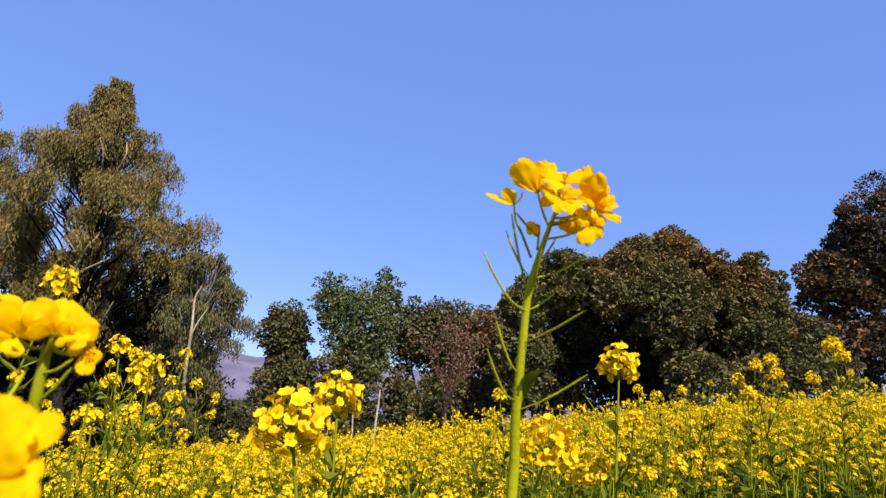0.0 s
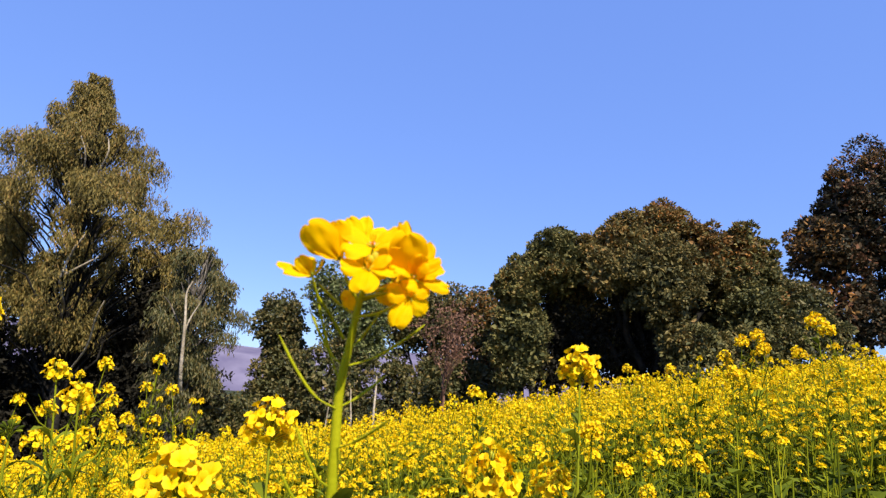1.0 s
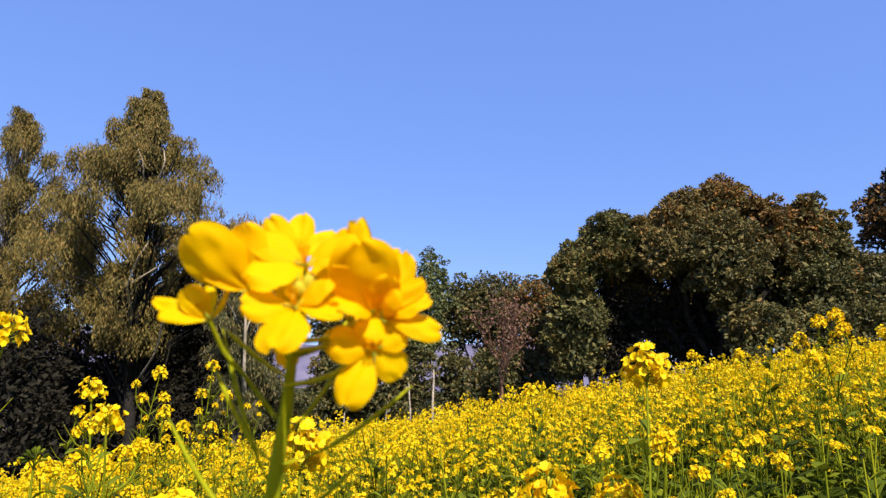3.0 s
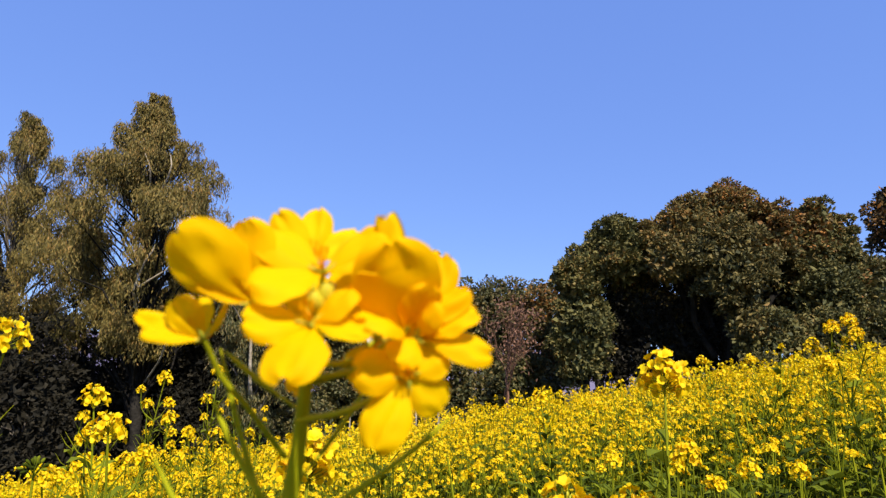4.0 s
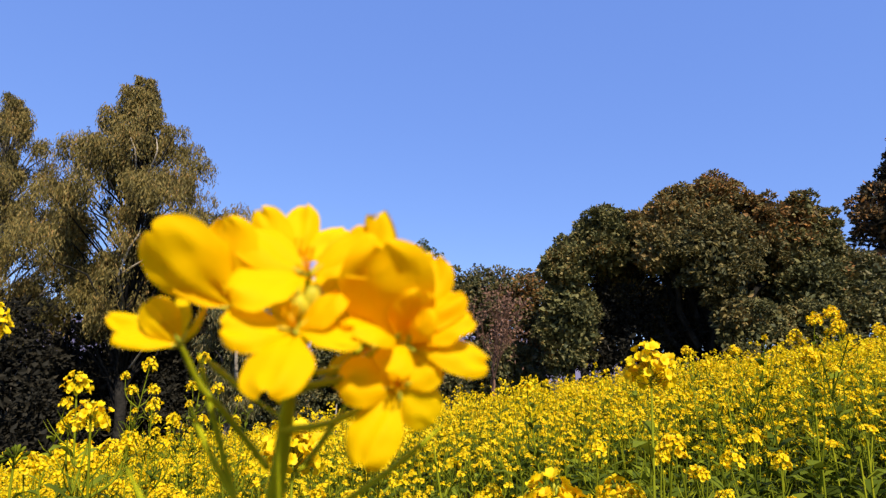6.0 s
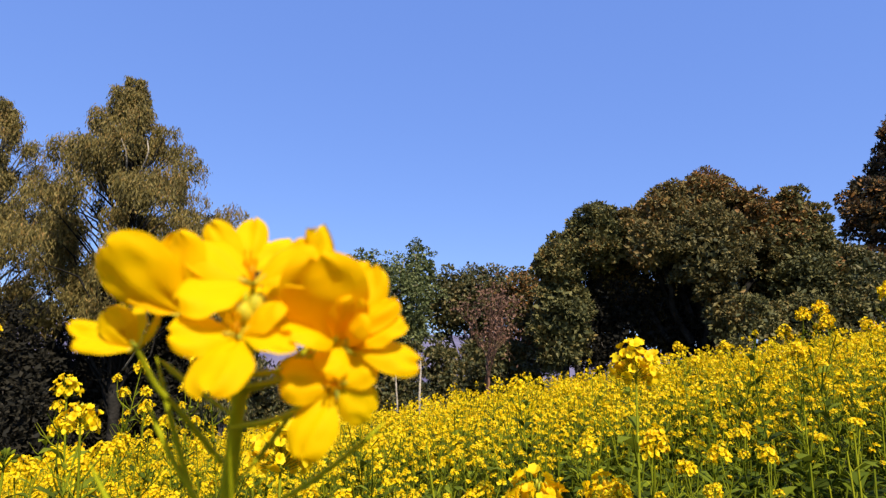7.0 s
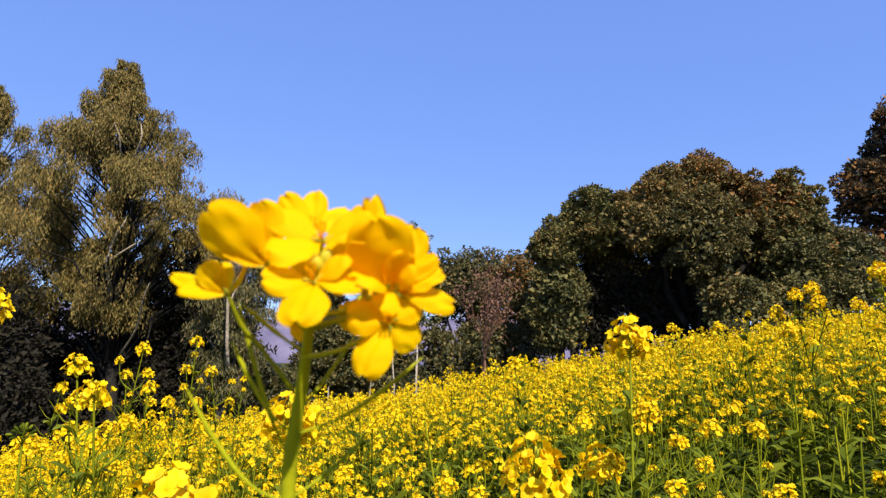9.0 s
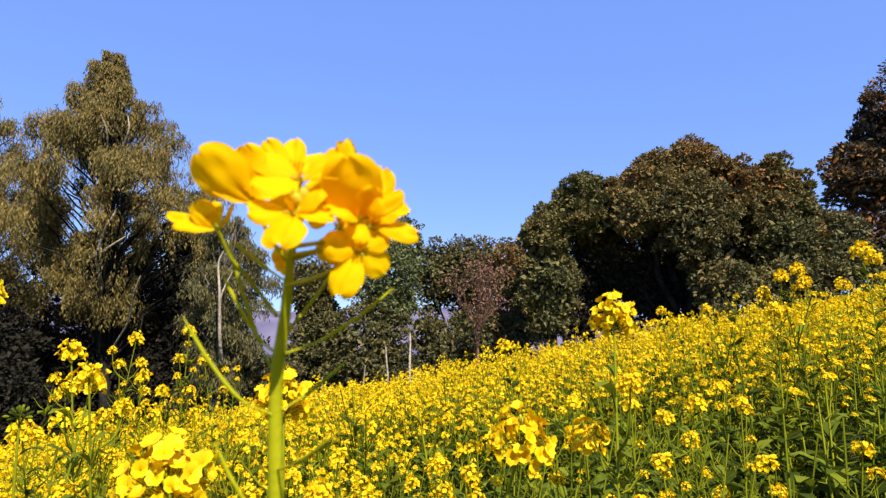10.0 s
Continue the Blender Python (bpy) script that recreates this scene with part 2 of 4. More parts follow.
def lobes_in(centre, radii, count, rng, size):
    """Lobe centres and sizes that fill an ellipsoid, more of them near its skin."""
    out = []
    for _ in range(count):
        d = rng.normal(size=3)
        d /= np.linalg.norm(d)
        own = size * rng.uniform(0.65, 1.25)
        out.append((np.array(centre) + d * rng.uniform(0.6, 1.0) * (np.array(radii) - own * 0.95), own))
    return out


def broadleaf(base, forms, leaf, count, label, category="tree", mat=None, bark=None, lobes=38, lobe=0.40, gap=0.0, seed=1, trunk=0.16, length=0.16, width=0.10, grow=1.14, russet=()):
    """A tree whose crown is made of several ellipsoid forms (centre, radii), each of many leafy lobes; russet: places with turning leaves."""
    rng = np.random.default_rng(seed)
    bz = float(ground_z(base[0], base[1]))
    root = np.array([base[0], base[1], bz - 0.1])
    top = tagged(new(leaf, None), label, category)
    top.location = root
    wood = Geo()
    weights = np.array([f[1][0] * f[1][1] + f[1][0] * f[1][2] for f in forms])
    weights = weights / weights.sum()
    v_all, q_all, n0 = [], [], 0
    main = np.array(forms[0][0])
    limb(wood, (0, 0, 0), main - root, trunk, trunk * 0.5, rng, 8, 0.03)
    for (c, rad), wgt in zip(forms, weights):
        c, rad = np.array(c, float), np.array(rad, float) * grow
        k = max(5, int(lobes * wgt * len(forms) / 2))
        spots = lobes_in(c, rad, int(k * 2.4), rng, lobe * 0.70 * min(rad))
        start = np.array([root[0] * 0.5 + c[0] * 0.5, root[1] * 0.5 + c[1] * 0.5, max(bz + 0.6, c[2] - rad[2] * 0.9)]) - root
        limb(wood, start * 0.4, c - root, trunk * 0.55, trunk * 0.25, rng)
        for p, s in spots[::4]:
            limb(wood, c - root, p - root, trunk * 0.22, 0.012, rng, 4)
        m = int(count * 3.1 * wgt)
        own = np.array([s for _, s in spots]) ** 2
        pick = rng.choice(len(spots), m, p=own / own.sum())
        d = rng.normal(size=(m, 3))
        d /= np.linalg.norm(d, axis=1, keepdims=True)
        d[:, 2] = np.where(d[:, 2] < -0.15, -d[:, 2], d[:, 2])
        size = np.array([s for _, s in spots])[pick]
        place = np.array([p for p, _ in spots])[pick] + d * (size * rng.uniform(0.62, 1.02, m))[:, None]
        keep = rng.uniform(size=m) > gap
        place, d = place[keep], d[keep]
        way = d * 0.9 + rng.normal(size=d.shape) * 0.6 + np.array([0, 0, -0.25])
        v, q = leaf_quads(place - root, way, length * 0.80, width * 0.84, rng)
        v_all.append(v)
        q_all.append(q + n0)
        n0 += len(v)
        # inner leaves close the crown
        m2 = int(m * 0.30)
        g = rng.normal(size=(m2, 3))
        g /= np.linalg.norm(g, axis=1, keepdims=True)
        inner = c + g * rad * (rng.uniform(0.05, 0.50, m2) ** 0.5)[:, None]
        v, q = leaf_quads(inner - root, rng.normal(size=(m2, 3)), length * 1.35, width * 1.5, rng)
        v_all.append(v)
        q_all.append(q + n0)
        n0 += len(v)
    part("trunk", wood.mesh("trunk", [bark or BARK]), top)
    v, q = np.concatenate(v_all), np.concatenate(q_all)
    low = v[q][:, :, 2].min(1) > 0.12
    q = q[low]
    at = v[q[:, 0]] + root
    turned = np.zeros(len(q))
    for x, z, r in russet:
        far = np.hypot(at[:, 0] - x, at[:, 2] - z) / r
        turned[rng.uniform(size=len(q)) > 0.35 + 0.65 * far] = 1
    part("crown", mesh_from("crown", v, q, turned, [mat or DARK_LEAF, RUSSET_LEAF], False), top)
    return top


def weeping(base, apex, profile, label, strands, seed, trunk=0.2, mat=None, bark=None, boughs=(), hang=1.0, n=165, gaps=()):
    """A eucalyptus: pale limbs, and narrow leaves that hang in strings. profile: (height share, crown radius)."""
    rng = np.random.default_rng(seed)
    bz = float(ground_z(base[0], base[1]))
    root = np.array([base[0], base[1], bz - 0.1])
    top = tagged(new("eucalyptus_tree", None), label, "tree")
    top.location = root
    apex = np.array(apex) - root
    H = apex[2]
    hs, rs = np.array(profile).T
    wood = Geo()
    axis = lambda h: np.array([apex[0] * h ** 1.3, apex[1] * h, H * h])
    spine = np.array([axis(h) + (rng.normal(size=3) * 0.10 if 0 < h < 0.98 else 0) for h in np.linspace(0, 0.97, 9)])
    tube(wood, bend(spine, 3), np.linspace(trunk, 0.025, 25), 8)
    for line, thick in boughs:
        line = bend(np.array(line) - root, 4)
        tube(wood, line, np.linspace(thick, thick * 0.4, len(line)), 7, 1)
    # boughs, each ending in a cluster of hanging strings
    ends = []
    for i in range(n):
        h = hs[0] + (hs[-1] - hs[0]) * ((i + rng.uniform()) / n)
        a = i * 2.39996 + rng.uniform(-0.4, 0.4)
        r = np.interp(h, hs, rs) * rng.uniform(0.28, 1.10)
        tip = axis(h) + np.array([math.cos(a) * r, math.sin(a) * r, 0.05 * H * rng.uniform(0, 1)])
        foot = axis(max(0.12, h - rng.uniform(0.12, 0.22)))
        limb(wood, foot, tip, 0.055 * (1.2 - h) + 0.02, 0.012, rng, 5, 0.05)
        ends.append((tip, r, h))
    tips = np.array([e[0] for e in ends])
    v_all, q_all, n0 = [], [], 0
    pick = rng.integers(0, n, strands)
    spread = np.array([0.10 + 0.16 * min(1.0, 4 * (1 - e[2])) + 0.15 * e[1] for e in ends])[pick]
    d = rng.normal(size=(strands, 3))
    d /= np.linalg.norm(d, axis=1, keepdims=True)
    d[:, 2] = np.abs(d[:, 2]) * 0.7
    heads = tips[pick] + d * (spread * rng.uniform(0.2, 1, strands) ** 0.6)[:, None]
    holes = np.array([noise.noise((p[0] * 0.75 + seed, p[1] * 0.75, p[2] * 0.6)) for p in heads])
    sparse = np.clip((heads[:, 2] / H - 0.76) * 3.0, 0, 0.55) * (hang > 0.8)
    heads = heads[(holes > -0.36) & (rng.uniform(size=strands) > sparse)]
    for x, y, z, r in gaps:
        heads = heads[(np.hypot(heads[:, 0] + root[0] - x, heads[:, 2] + root[2] - z) > r) | (heads[:, 1] + root[1] > y)]
    strands = len(heads)
    drop = rng.uniform(0.2, 0.9, strands) * hang
    for k in range(7):
        at = heads + np.stack([rng.normal(size=strands) * 0.05, rng.normal(size=strands) * 0.05, -drop * k / 6], 1)
        way = np.stack([rng.normal(size=strands) * 0.45, rng.normal(size=strands) * 0.45, -np.ones(strands)], 1)
        v, q = leaf_quads(at, way, 0.155, 0.037, rng)
        v_all.append(v)
        q_all.append(q + n0)
        n0 += len(v)
    part("trunk", wood.mesh("trunk", [bark or BARK, PALE_BARK]), top)
    part("crown", mesh_from("crown", np.concatenate(v_all), np.concatenate(q_all), np.zeros(n0 // 4), [mat or EUC_LEAF], False), top)
    return top


EUC_FORM = [(0.33, 2.2), (0.43, 3.1), (0.54, 3.5), (0.64, 3.5), (0.705, 2.8), (0.78, 2.05), (0.86, 1.45), (0.93, 0.9), (1.0, 0.25)]
weeping((-10.9, 20.5), (-11.5, 20.2, 11.1), EUC_FORM, "tall eucalyptus with olive weeping foliage and pale limbs", 25000, 3, bark=SHADE_PAINTED_BARK, gaps=((-9.2, 22.5, 4.9, 0.8), (-8.9, 22.5, 3.6, 1.2), (-8.9, 22.5, 2.0, 1.3), (-10.3, 18.6, 4.7, 0.45), (-10.7, 18.6, 8.2, 0.3), (-9.9, 18.6, 8.3, 0.3)), boughs=(
    (((-11.0, 20.2, 2.6), (-10.7, 19.4, 3.3), (-10.3, 18.2, 4.0), (-10.1, 18.1, 4.8), (-9.8, 18.1, 5.4)), 0.06), (((-10.25, 18.2, 4.15), (-9.75, 18.1, 4.45), (-9.3, 18.1, 4.75)), 0.04),
    (((-10.7, 20.3, 1.4), (-9.7, 19.2, 2.2), (-9.2, 18.4, 3.0), (-8.95, 18.2, 3.5)), 0.035), (((-11.0, 19.6, 7.0), (-10.5, 18.5, 8.0), (-10.7, 18.4, 8.6)), 0.035), (((-10.9, 19.6, 7.0), (-9.85, 18.5, 8.0), (-9.9, 18.5, 8.6)), 0.035)))
weeping((-17.6, 22.5), (-17.6, 22.2, 11.4), [(h, r * 0.85) for h, r in EUC_FORM], "olive eucalyptus beside the tallest tree", 15000, 4)
# darker leaf than the other eucalypts: its partial shade is put into the colour
weeping((-6.7, 18.6), (-6.55, 19.0, 5.3), [(0.2, 0.5), (0.45, 1.0), (0.75, 1.2), (0.92, 1.0), (1.0, 0.5)], "small eucalyptus with a pale forked trunk", 4600, 5, 0.07, mat=BROWN_LEAF, hang=0.55, n=70, boughs=(
    (((-6.45, 18.6, 0.6), (-6.30, 17.7, 1.5), (-6.27, 17.4, 2.6), (-6.31, 17.4, 3.1), (-6.37, 17.4, 3.75), (-6.25, 17.4, 4.1)), 0.055), (((-6.27, 17.4, 2.7), (-6.15, 17.4, 3.1), (-5.96, 17.4, 3.5)), 0.03)))
# leaf colour carries the shade below the eucalypts and in the dome's hollows
THICKET = "leafy thicket with its shade put into a near-black leaf colour"
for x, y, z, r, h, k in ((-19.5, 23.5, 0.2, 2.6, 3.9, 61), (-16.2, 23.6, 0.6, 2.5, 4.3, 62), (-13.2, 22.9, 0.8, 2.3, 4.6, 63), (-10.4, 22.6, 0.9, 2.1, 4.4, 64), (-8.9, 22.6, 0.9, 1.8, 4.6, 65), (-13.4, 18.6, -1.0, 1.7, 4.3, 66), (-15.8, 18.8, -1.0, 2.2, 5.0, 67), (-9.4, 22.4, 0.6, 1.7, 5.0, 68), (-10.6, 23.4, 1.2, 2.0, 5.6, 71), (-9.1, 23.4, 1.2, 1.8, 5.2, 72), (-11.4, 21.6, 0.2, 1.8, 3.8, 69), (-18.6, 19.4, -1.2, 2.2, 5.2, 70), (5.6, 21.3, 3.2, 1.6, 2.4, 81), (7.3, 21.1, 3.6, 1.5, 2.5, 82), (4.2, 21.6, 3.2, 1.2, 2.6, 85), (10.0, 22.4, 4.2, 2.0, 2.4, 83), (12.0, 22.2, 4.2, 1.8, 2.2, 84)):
    broadleaf((x, y), [((x, y, z + 0.6), (r, 1.4, h)), ((x + 0.8, y, z - 0.4), (r, 1.3, 1.8))], "shade_tree", 3000 if x < 0 else 1700, THICKET, "tree", seed=k, mat=SHADE_PAINTED_LEAF, length=0.21 if x < 0 else 0.15, width=0.105 if x < 0 else 0.09)
broadleaf((-4.8, 24), [((-5.1, 24, 3.7), (1.1, 1.1, 1.3)), ((-4.8, 24.1, 2.4), (1.0, 1, 1.1))], "round_tree", 2600, "small round dark green tree on the field edge", seed=7, mat=BROWN_LEAF, trunk=0.09)
broadleaf((-4.5, 23.4), [((-4.5, 23.4, 1.2), (1.5, 1.0, 1.6))], "bush", 2300, "broad olive bush along the field edge", "bush", mat=BROWN_LEAF, seed=8, trunk=0.05)
broadleaf((-2.9, 22.4), [((-2.9, 22.4, 1.2), (1.9, 1.0, 1.9))], "bush", 2600, "broad olive bush along the field edge", "bush", mat=BROWN_LEAF, seed=18, trunk=0.05)
broadleaf((-2.0, 23), [((-2.2, 23, 4.2), (1.7, 1.3, 1.7)), ((-3.3, 23, 5.0), (0.9, 0.8, 1.2)), ((-1.4, 23, 5.3), (0.8, 0.7, 1.2)), ((-1.9, 23, 2.9), (1.2, 1.1, 1.0))], "poplar_tree", 4200, "fresh green poplar with an airy top", mat=GREEN_LEAF, bark=PALE_BARK, gap=0.3, seed=9, trunk=0.11, length=0.13, width=0.09, lobe=0.30, lobes=60)
broadleaf((0.6, 24.5), [((0.9, 24.5, 4.4), (1.5, 1.3, 1.6)), ((-0.4, 24.5, 4.2), (1.1, 1.0, 1.7)), ((1.0, 24.5, 2.2), (0.9, 1.0, 1.3))], "field_tree", 3600, "brownish green tree on the field edge", mat=BROWN_LEAF, seed=10, trunk=0.1)
broadleaf((2.7, 24.0), [((2.6, 24.0, 4.2), (1.7, 1.3, 1.6)), ((2.5, 24.0, 2.2), (1.5, 1.2, 1.6))], "field_tree", 3400, "brownish green tree beside the dark grove", mat=BROWN_LEAF, seed=11, trunk=0.1, russet=((2.5, 4.8, 1.4), (2.7, 2.6, 1.2)))
GROVE = "dark green broadleaf tree with a dense crown"
broadleaf((3.6, 20.3), [((3.45, 20.3, 5.0), (1.0, 1.0, 1.4)), ((3.45, 20.3, 3.2), (1.25, 1.2, 2.1))], "dark_tree", 5200, GROVE, seed=12, bark=SHADE_PAINTED_BARK, grow=1.0, lobe=0.36)
broadleaf((4.9, 22.0), [((4.75, 20.4, 5.95), (1.25, 1.3, 1.45)), ((5.4, 21.8, 4.2), (1.0, 0.9, 1.4))], "dark_tree", 5600, GROVE, seed=13, bark=SHADE_PAINTED_BARK, grow=1.0, lobe=0.36)
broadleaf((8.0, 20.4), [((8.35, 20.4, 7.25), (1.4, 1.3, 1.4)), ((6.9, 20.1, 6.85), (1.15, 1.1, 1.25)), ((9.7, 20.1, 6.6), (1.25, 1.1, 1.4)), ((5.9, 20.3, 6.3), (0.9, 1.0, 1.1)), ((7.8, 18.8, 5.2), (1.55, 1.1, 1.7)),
    ((8.3, 18.8, 3.5), (1.1, 0.9, 1.1)), ((10.8, 20.5, 5.6), (0.9, 0.9, 1.2)), ((6.1, 19.3, 5.5), (1.0, 0.9, 1.0)), ((8.2, 21.2, 5.9), (2.3, 1.0, 1.9)), ((7.4, 21.4, 3.9), (2.2, 0.9, 1.9)), ((5.6, 21.3, 5.0), (1.3, 0.9, 1.6)), ((10.4, 21.3, 4.6), (1.5, 0.9, 2.2))], "dark_tree", 30000, "large domed dark green tree with russet leaf tips", seed=14, bark=SHADE_PAINTED_BARK, mat=DOME_LEAF, length=0.145, width=0.085, trunk=0.22, grow=1.0, lobe=0.42, lobes=26, russet=((8.6, 8.3, 1.5), (10.4, 7.1, 1.5), (9.4, 6.7, 0.9), (5.0, 6.9, 0.6)))
broadleaf((11.3, 20.6), [((11.35, 20.6, 6.9), (1.05, 1.0, 1.3)), ((12.2, 20.6, 6.3), (0.7, 0.8, 1.4)), ((11.3, 20.5, 4.6), (1.7, 1.4, 2.4))], "dark_tree", 6000, "dark green tree with an uneven russet crown", seed=15, bark=SHADE_PAINTED_BARK, grow=1.0, lobe=0.36, russet=((11.0, 6.9, 1.2), (12.6, 4.8, 0.9)))
broadleaf((13.0, 20.4), [((13.0, 20.4, 4.6), (1.6, 1.3, 1.75))], "dark_tree", 3000, "low brownish green tree on the field edge", mat=BROWN_LEAF, seed=16, bark=SHADE_PAINTED_BARK, grow=1.0)
broadleaf((19.3, 23.8), [((19.6, 23.8, 9.6), (2.80, 2.64, 4.30)), ((16.7, 23.8, 8.2), (1.91, 1.85, 1.98)), ((17.5, 23.8, 10.2), (1.10, 1.30, 1.70)), ((17.4, 24.0, 5.4), (2.24, 1.98, 2.38)), ((22.2, 24.0, 8.0), (3.30, 2.64, 5.28))], "dark_tree", 16000, "tall dark tree with russet leaves at its edge", mat=DUSK_LEAF, seed=17, bark=SHADE_PAINTED_BARK, trunk=0.28, grow=1.0, lobe=0.42, lobes=24, length=0.19, width=0.115, russet=((15.6, 8.4, 1.6), (16.4, 6.2, 1.5), (17.6, 12.4, 1.6)))
BRUSH = "low leafy undergrowth along the field edge"
for x, y, k in ((-7.4, 19.8, 71), (8.6, 18.4, 74), (10.8, 18.9, 75), (12.6, 18.6, 76), (1.9, 22.2, 78), (1.1, 23.6, 80), (0.35, 22.9, 79), (-5.75, 21.6, 87)):
    z = float(ground_z(x, y))
    broadleaf((x, y), [((x, y, z + 1.1), (1.4, 0.9, 1.5))], "bush", 1300, BRUSH, "bush", seed=k, trunk=0.03, lobes=14, length=0.13, width=0.08, mat=BROWN_LEAF if x < 4 else DARK_LEAF)


def bare_tree(base, height, label, seed):
    rng = np.random.default_rng(seed)
    bz = float(ground_z(*base))
    top = tagged(new("bare_tree", None), label, "tree")
    top.location = (base[0], base[1], bz - 0.1)
    g = Geo()

    def grow(p, d, length, r, level):
        e = p + d * length
        limb(g, p, e, r, r * 0.55, rng, 5 if level < 2 else 3, 0.04)
        if level > 2:
            tips.append(e)
        if level < 4:
            for _ in range((7, 5, 4, 2)[level]):
                nd = d + rng.normal(size=3) * 0.36 + np.array([0, 0, 0.22])
                s = rng.uniform(0.45, 1.0)
                grow(p + (e - p) * s, nd / np.linalg.norm(nd), length * rng.uniform(0.5, 0.72), r * 0.5, level + 1)

    tips = []
    grow(np.zeros(3), np.array([0.05, 0, 1.0]), height * 0.42, 0.05, 0)
    part("trunk", g.mesh("trunk", [RUST_TWIG]), top)
    ends = np.repeat(np.array(tips), 2, axis=0)
    v, q = leaf_quads(ends + rng.normal(size=ends.shape) * 0.10, rng.normal(size=ends.shape) + [0, 0, -0.6], 0.12, 0.06, rng)
    part("crown", mesh_from("crown", v, q, np.zeros(len(q)), [RUST_TWIG], False), top, label="sparse dry russet leaves")


broadleaf((-0.5, 23.6), [((-0.5, 23.6, 1.7), (0.8, 0.7, 1.5))], "bush", 1300, BRUSH, "bush", seed=86, trunk=0.03, lobes=10, mat=BROWN_LEAF, length=0.13, width=0.08)
bare_tree((1.0, 20.0), 4.9, "nearly leafless reddish brown tree on the field edge", 21)


def slim_trunk(base, tip, r, label):
    rng = np.random.default_rng(int(abs(base[0]) * 100))
    bz = float(ground_z(*base))
    g = Geo()
    limb(g, (base[0], base[1], bz - 0.05), tip, r, r * 0.6, rng, 6, 0.02)
    me = g.mesh("slim_trunk", [PALE_BARK])
    tagged(new("slim_trunk", me), label, "trunk", "pale trunks along the field edge")


slim_trunk((-0.78, 15.5), (-0.82, 15.5, 1.74), 0.035, "bare pale trunk standing at the field edge")
slim_trunk((-1.25, 15.2), (-1.37, 15.0, 1.38), 0.03, "bare pale trunk standing at the field edge")
slim_trunk((-2.75, 14.6), (-2.77, 14.5, 0.70), 0.03, "short pale post at the field edge")
slim_trunk((-1.9, 15.0), (-1.85, 15.0, 0.95), 0.025, "short pale post at the field edge")


# ---- mustard plants ----
def flower(size, opened, nu, nv, rng):
    """Four petals in a cross."""
    g = Geo()
    for k in range(4):
        v, q = petal(size * rng.uniform(0.9, 1.08), size * 0.86, opened + rng.uniform(-12, 12), 8, nu, nv, rng, broad=0.6)
        g.add(v @ spin_z(45 + 90 * k + rng.uniform(-9, 9)).T, q, 0)
    return g


def flower_head(seed, count, size, radius, nu, nv):
    """A raceme: buds at the tip, open flowers on stalks round it, facing out and up."""
    rng = np.random.default_rng(seed)
    g = Geo()
    kinds = [flower(size, o, nu, nv, rng) for o in (62, 74, 84)]
    for k in range(count):
        f = (k + 0.5) / count
        tilt = radians(8 + (96 if nu > 1 else 80) * f ** 0.65)
        a = k * 2.39996 + rng.uniform(-0.35, 0.35)
        d = np.array([math.sin(tilt) * math.cos(a), math.sin(tilt) * math.sin(a), math.cos(tilt)])
        p = d * [1, 1, 0.85] * radius * rng.uniform(0.66, 1.16) - [0, 0, radius * 0.35 * f]
        face = d * 0.9 + np.array([0, 0, 0.25]) + rng.normal(size=3) * 0.34
        face /= np.linalg.norm(face)
        foot = p - face * size * 0.3
        g.put(kinds[k % 3], turn_to(face, rng.uniform(0, 90)), foot, rng.uniform(0.8, 1.12))
        if nu > 1:
            tube(g, [(0, 0, -radius * (0.1 + 0.6 * f)), foot], size * 0.032, 3 if nu > 2 else 2, 2)
    for k in range(4 if nu > 1 else 0):
        a = k * 2.4
        c = np.array([math.cos(a), math.sin(a), 0]) * radius * 0.16 * (k ** 0.5) + np.array([0, 0, radius * 0.62])
        tube(g, [c - [0, 0, size * 0.3], c, c + [0, 0, size * 0.22], c + [0, 0, size * 0.38]], np.array([0.08, 0.2, 0.17, 0.03]) * size, 3, 1)
    return g


def leaf_blade(length, width, nu, nv, rng, lobed=0.25):
    """A drooping mustard leaf with a wavy edge; it grows along +x."""
    s = np.linspace(0, 1, nu + 1)
    th = radians(35) - radians(85) * s ** 1.4
    step = length / nu
    x = np.concatenate([[0], np.cumsum(np.cos(th[:-1]) * step)])
    z = np.concatenate([[0], np.cumsum(np.sin(th[:-1]) * step)])
    prof = np.where(s < 0.22, 0.12 + 0.1 * s, np.sin(np.pi * np.clip((s - 0.1) / 0.92, 0, 1)) ** 0.7)
    v, q = [], []
    for i in range(nu + 1):
        for j in range(nv + 1):
            t = 2 * j / nv - 1
            e = 1 + lobed * math.sin(i * 2.2 + (1 if t > 0 else 2.1)) * abs(t)
            w = width / 2 * max(0.03, prof[i]) * e
            v.append((x[i], w * t, z[i] + 0.22 * w * (abs(t) ** 1.5) + 0.06 * width * math.sin(5 * s[i] + 3 * t)))
    for i in range(nu):
        for j in range(nv):
            a = i * (nv + 1) + j
            q.append((a, a + 1, a + nv + 2, a + nv + 1))
    return np.array(v), np.array(q)


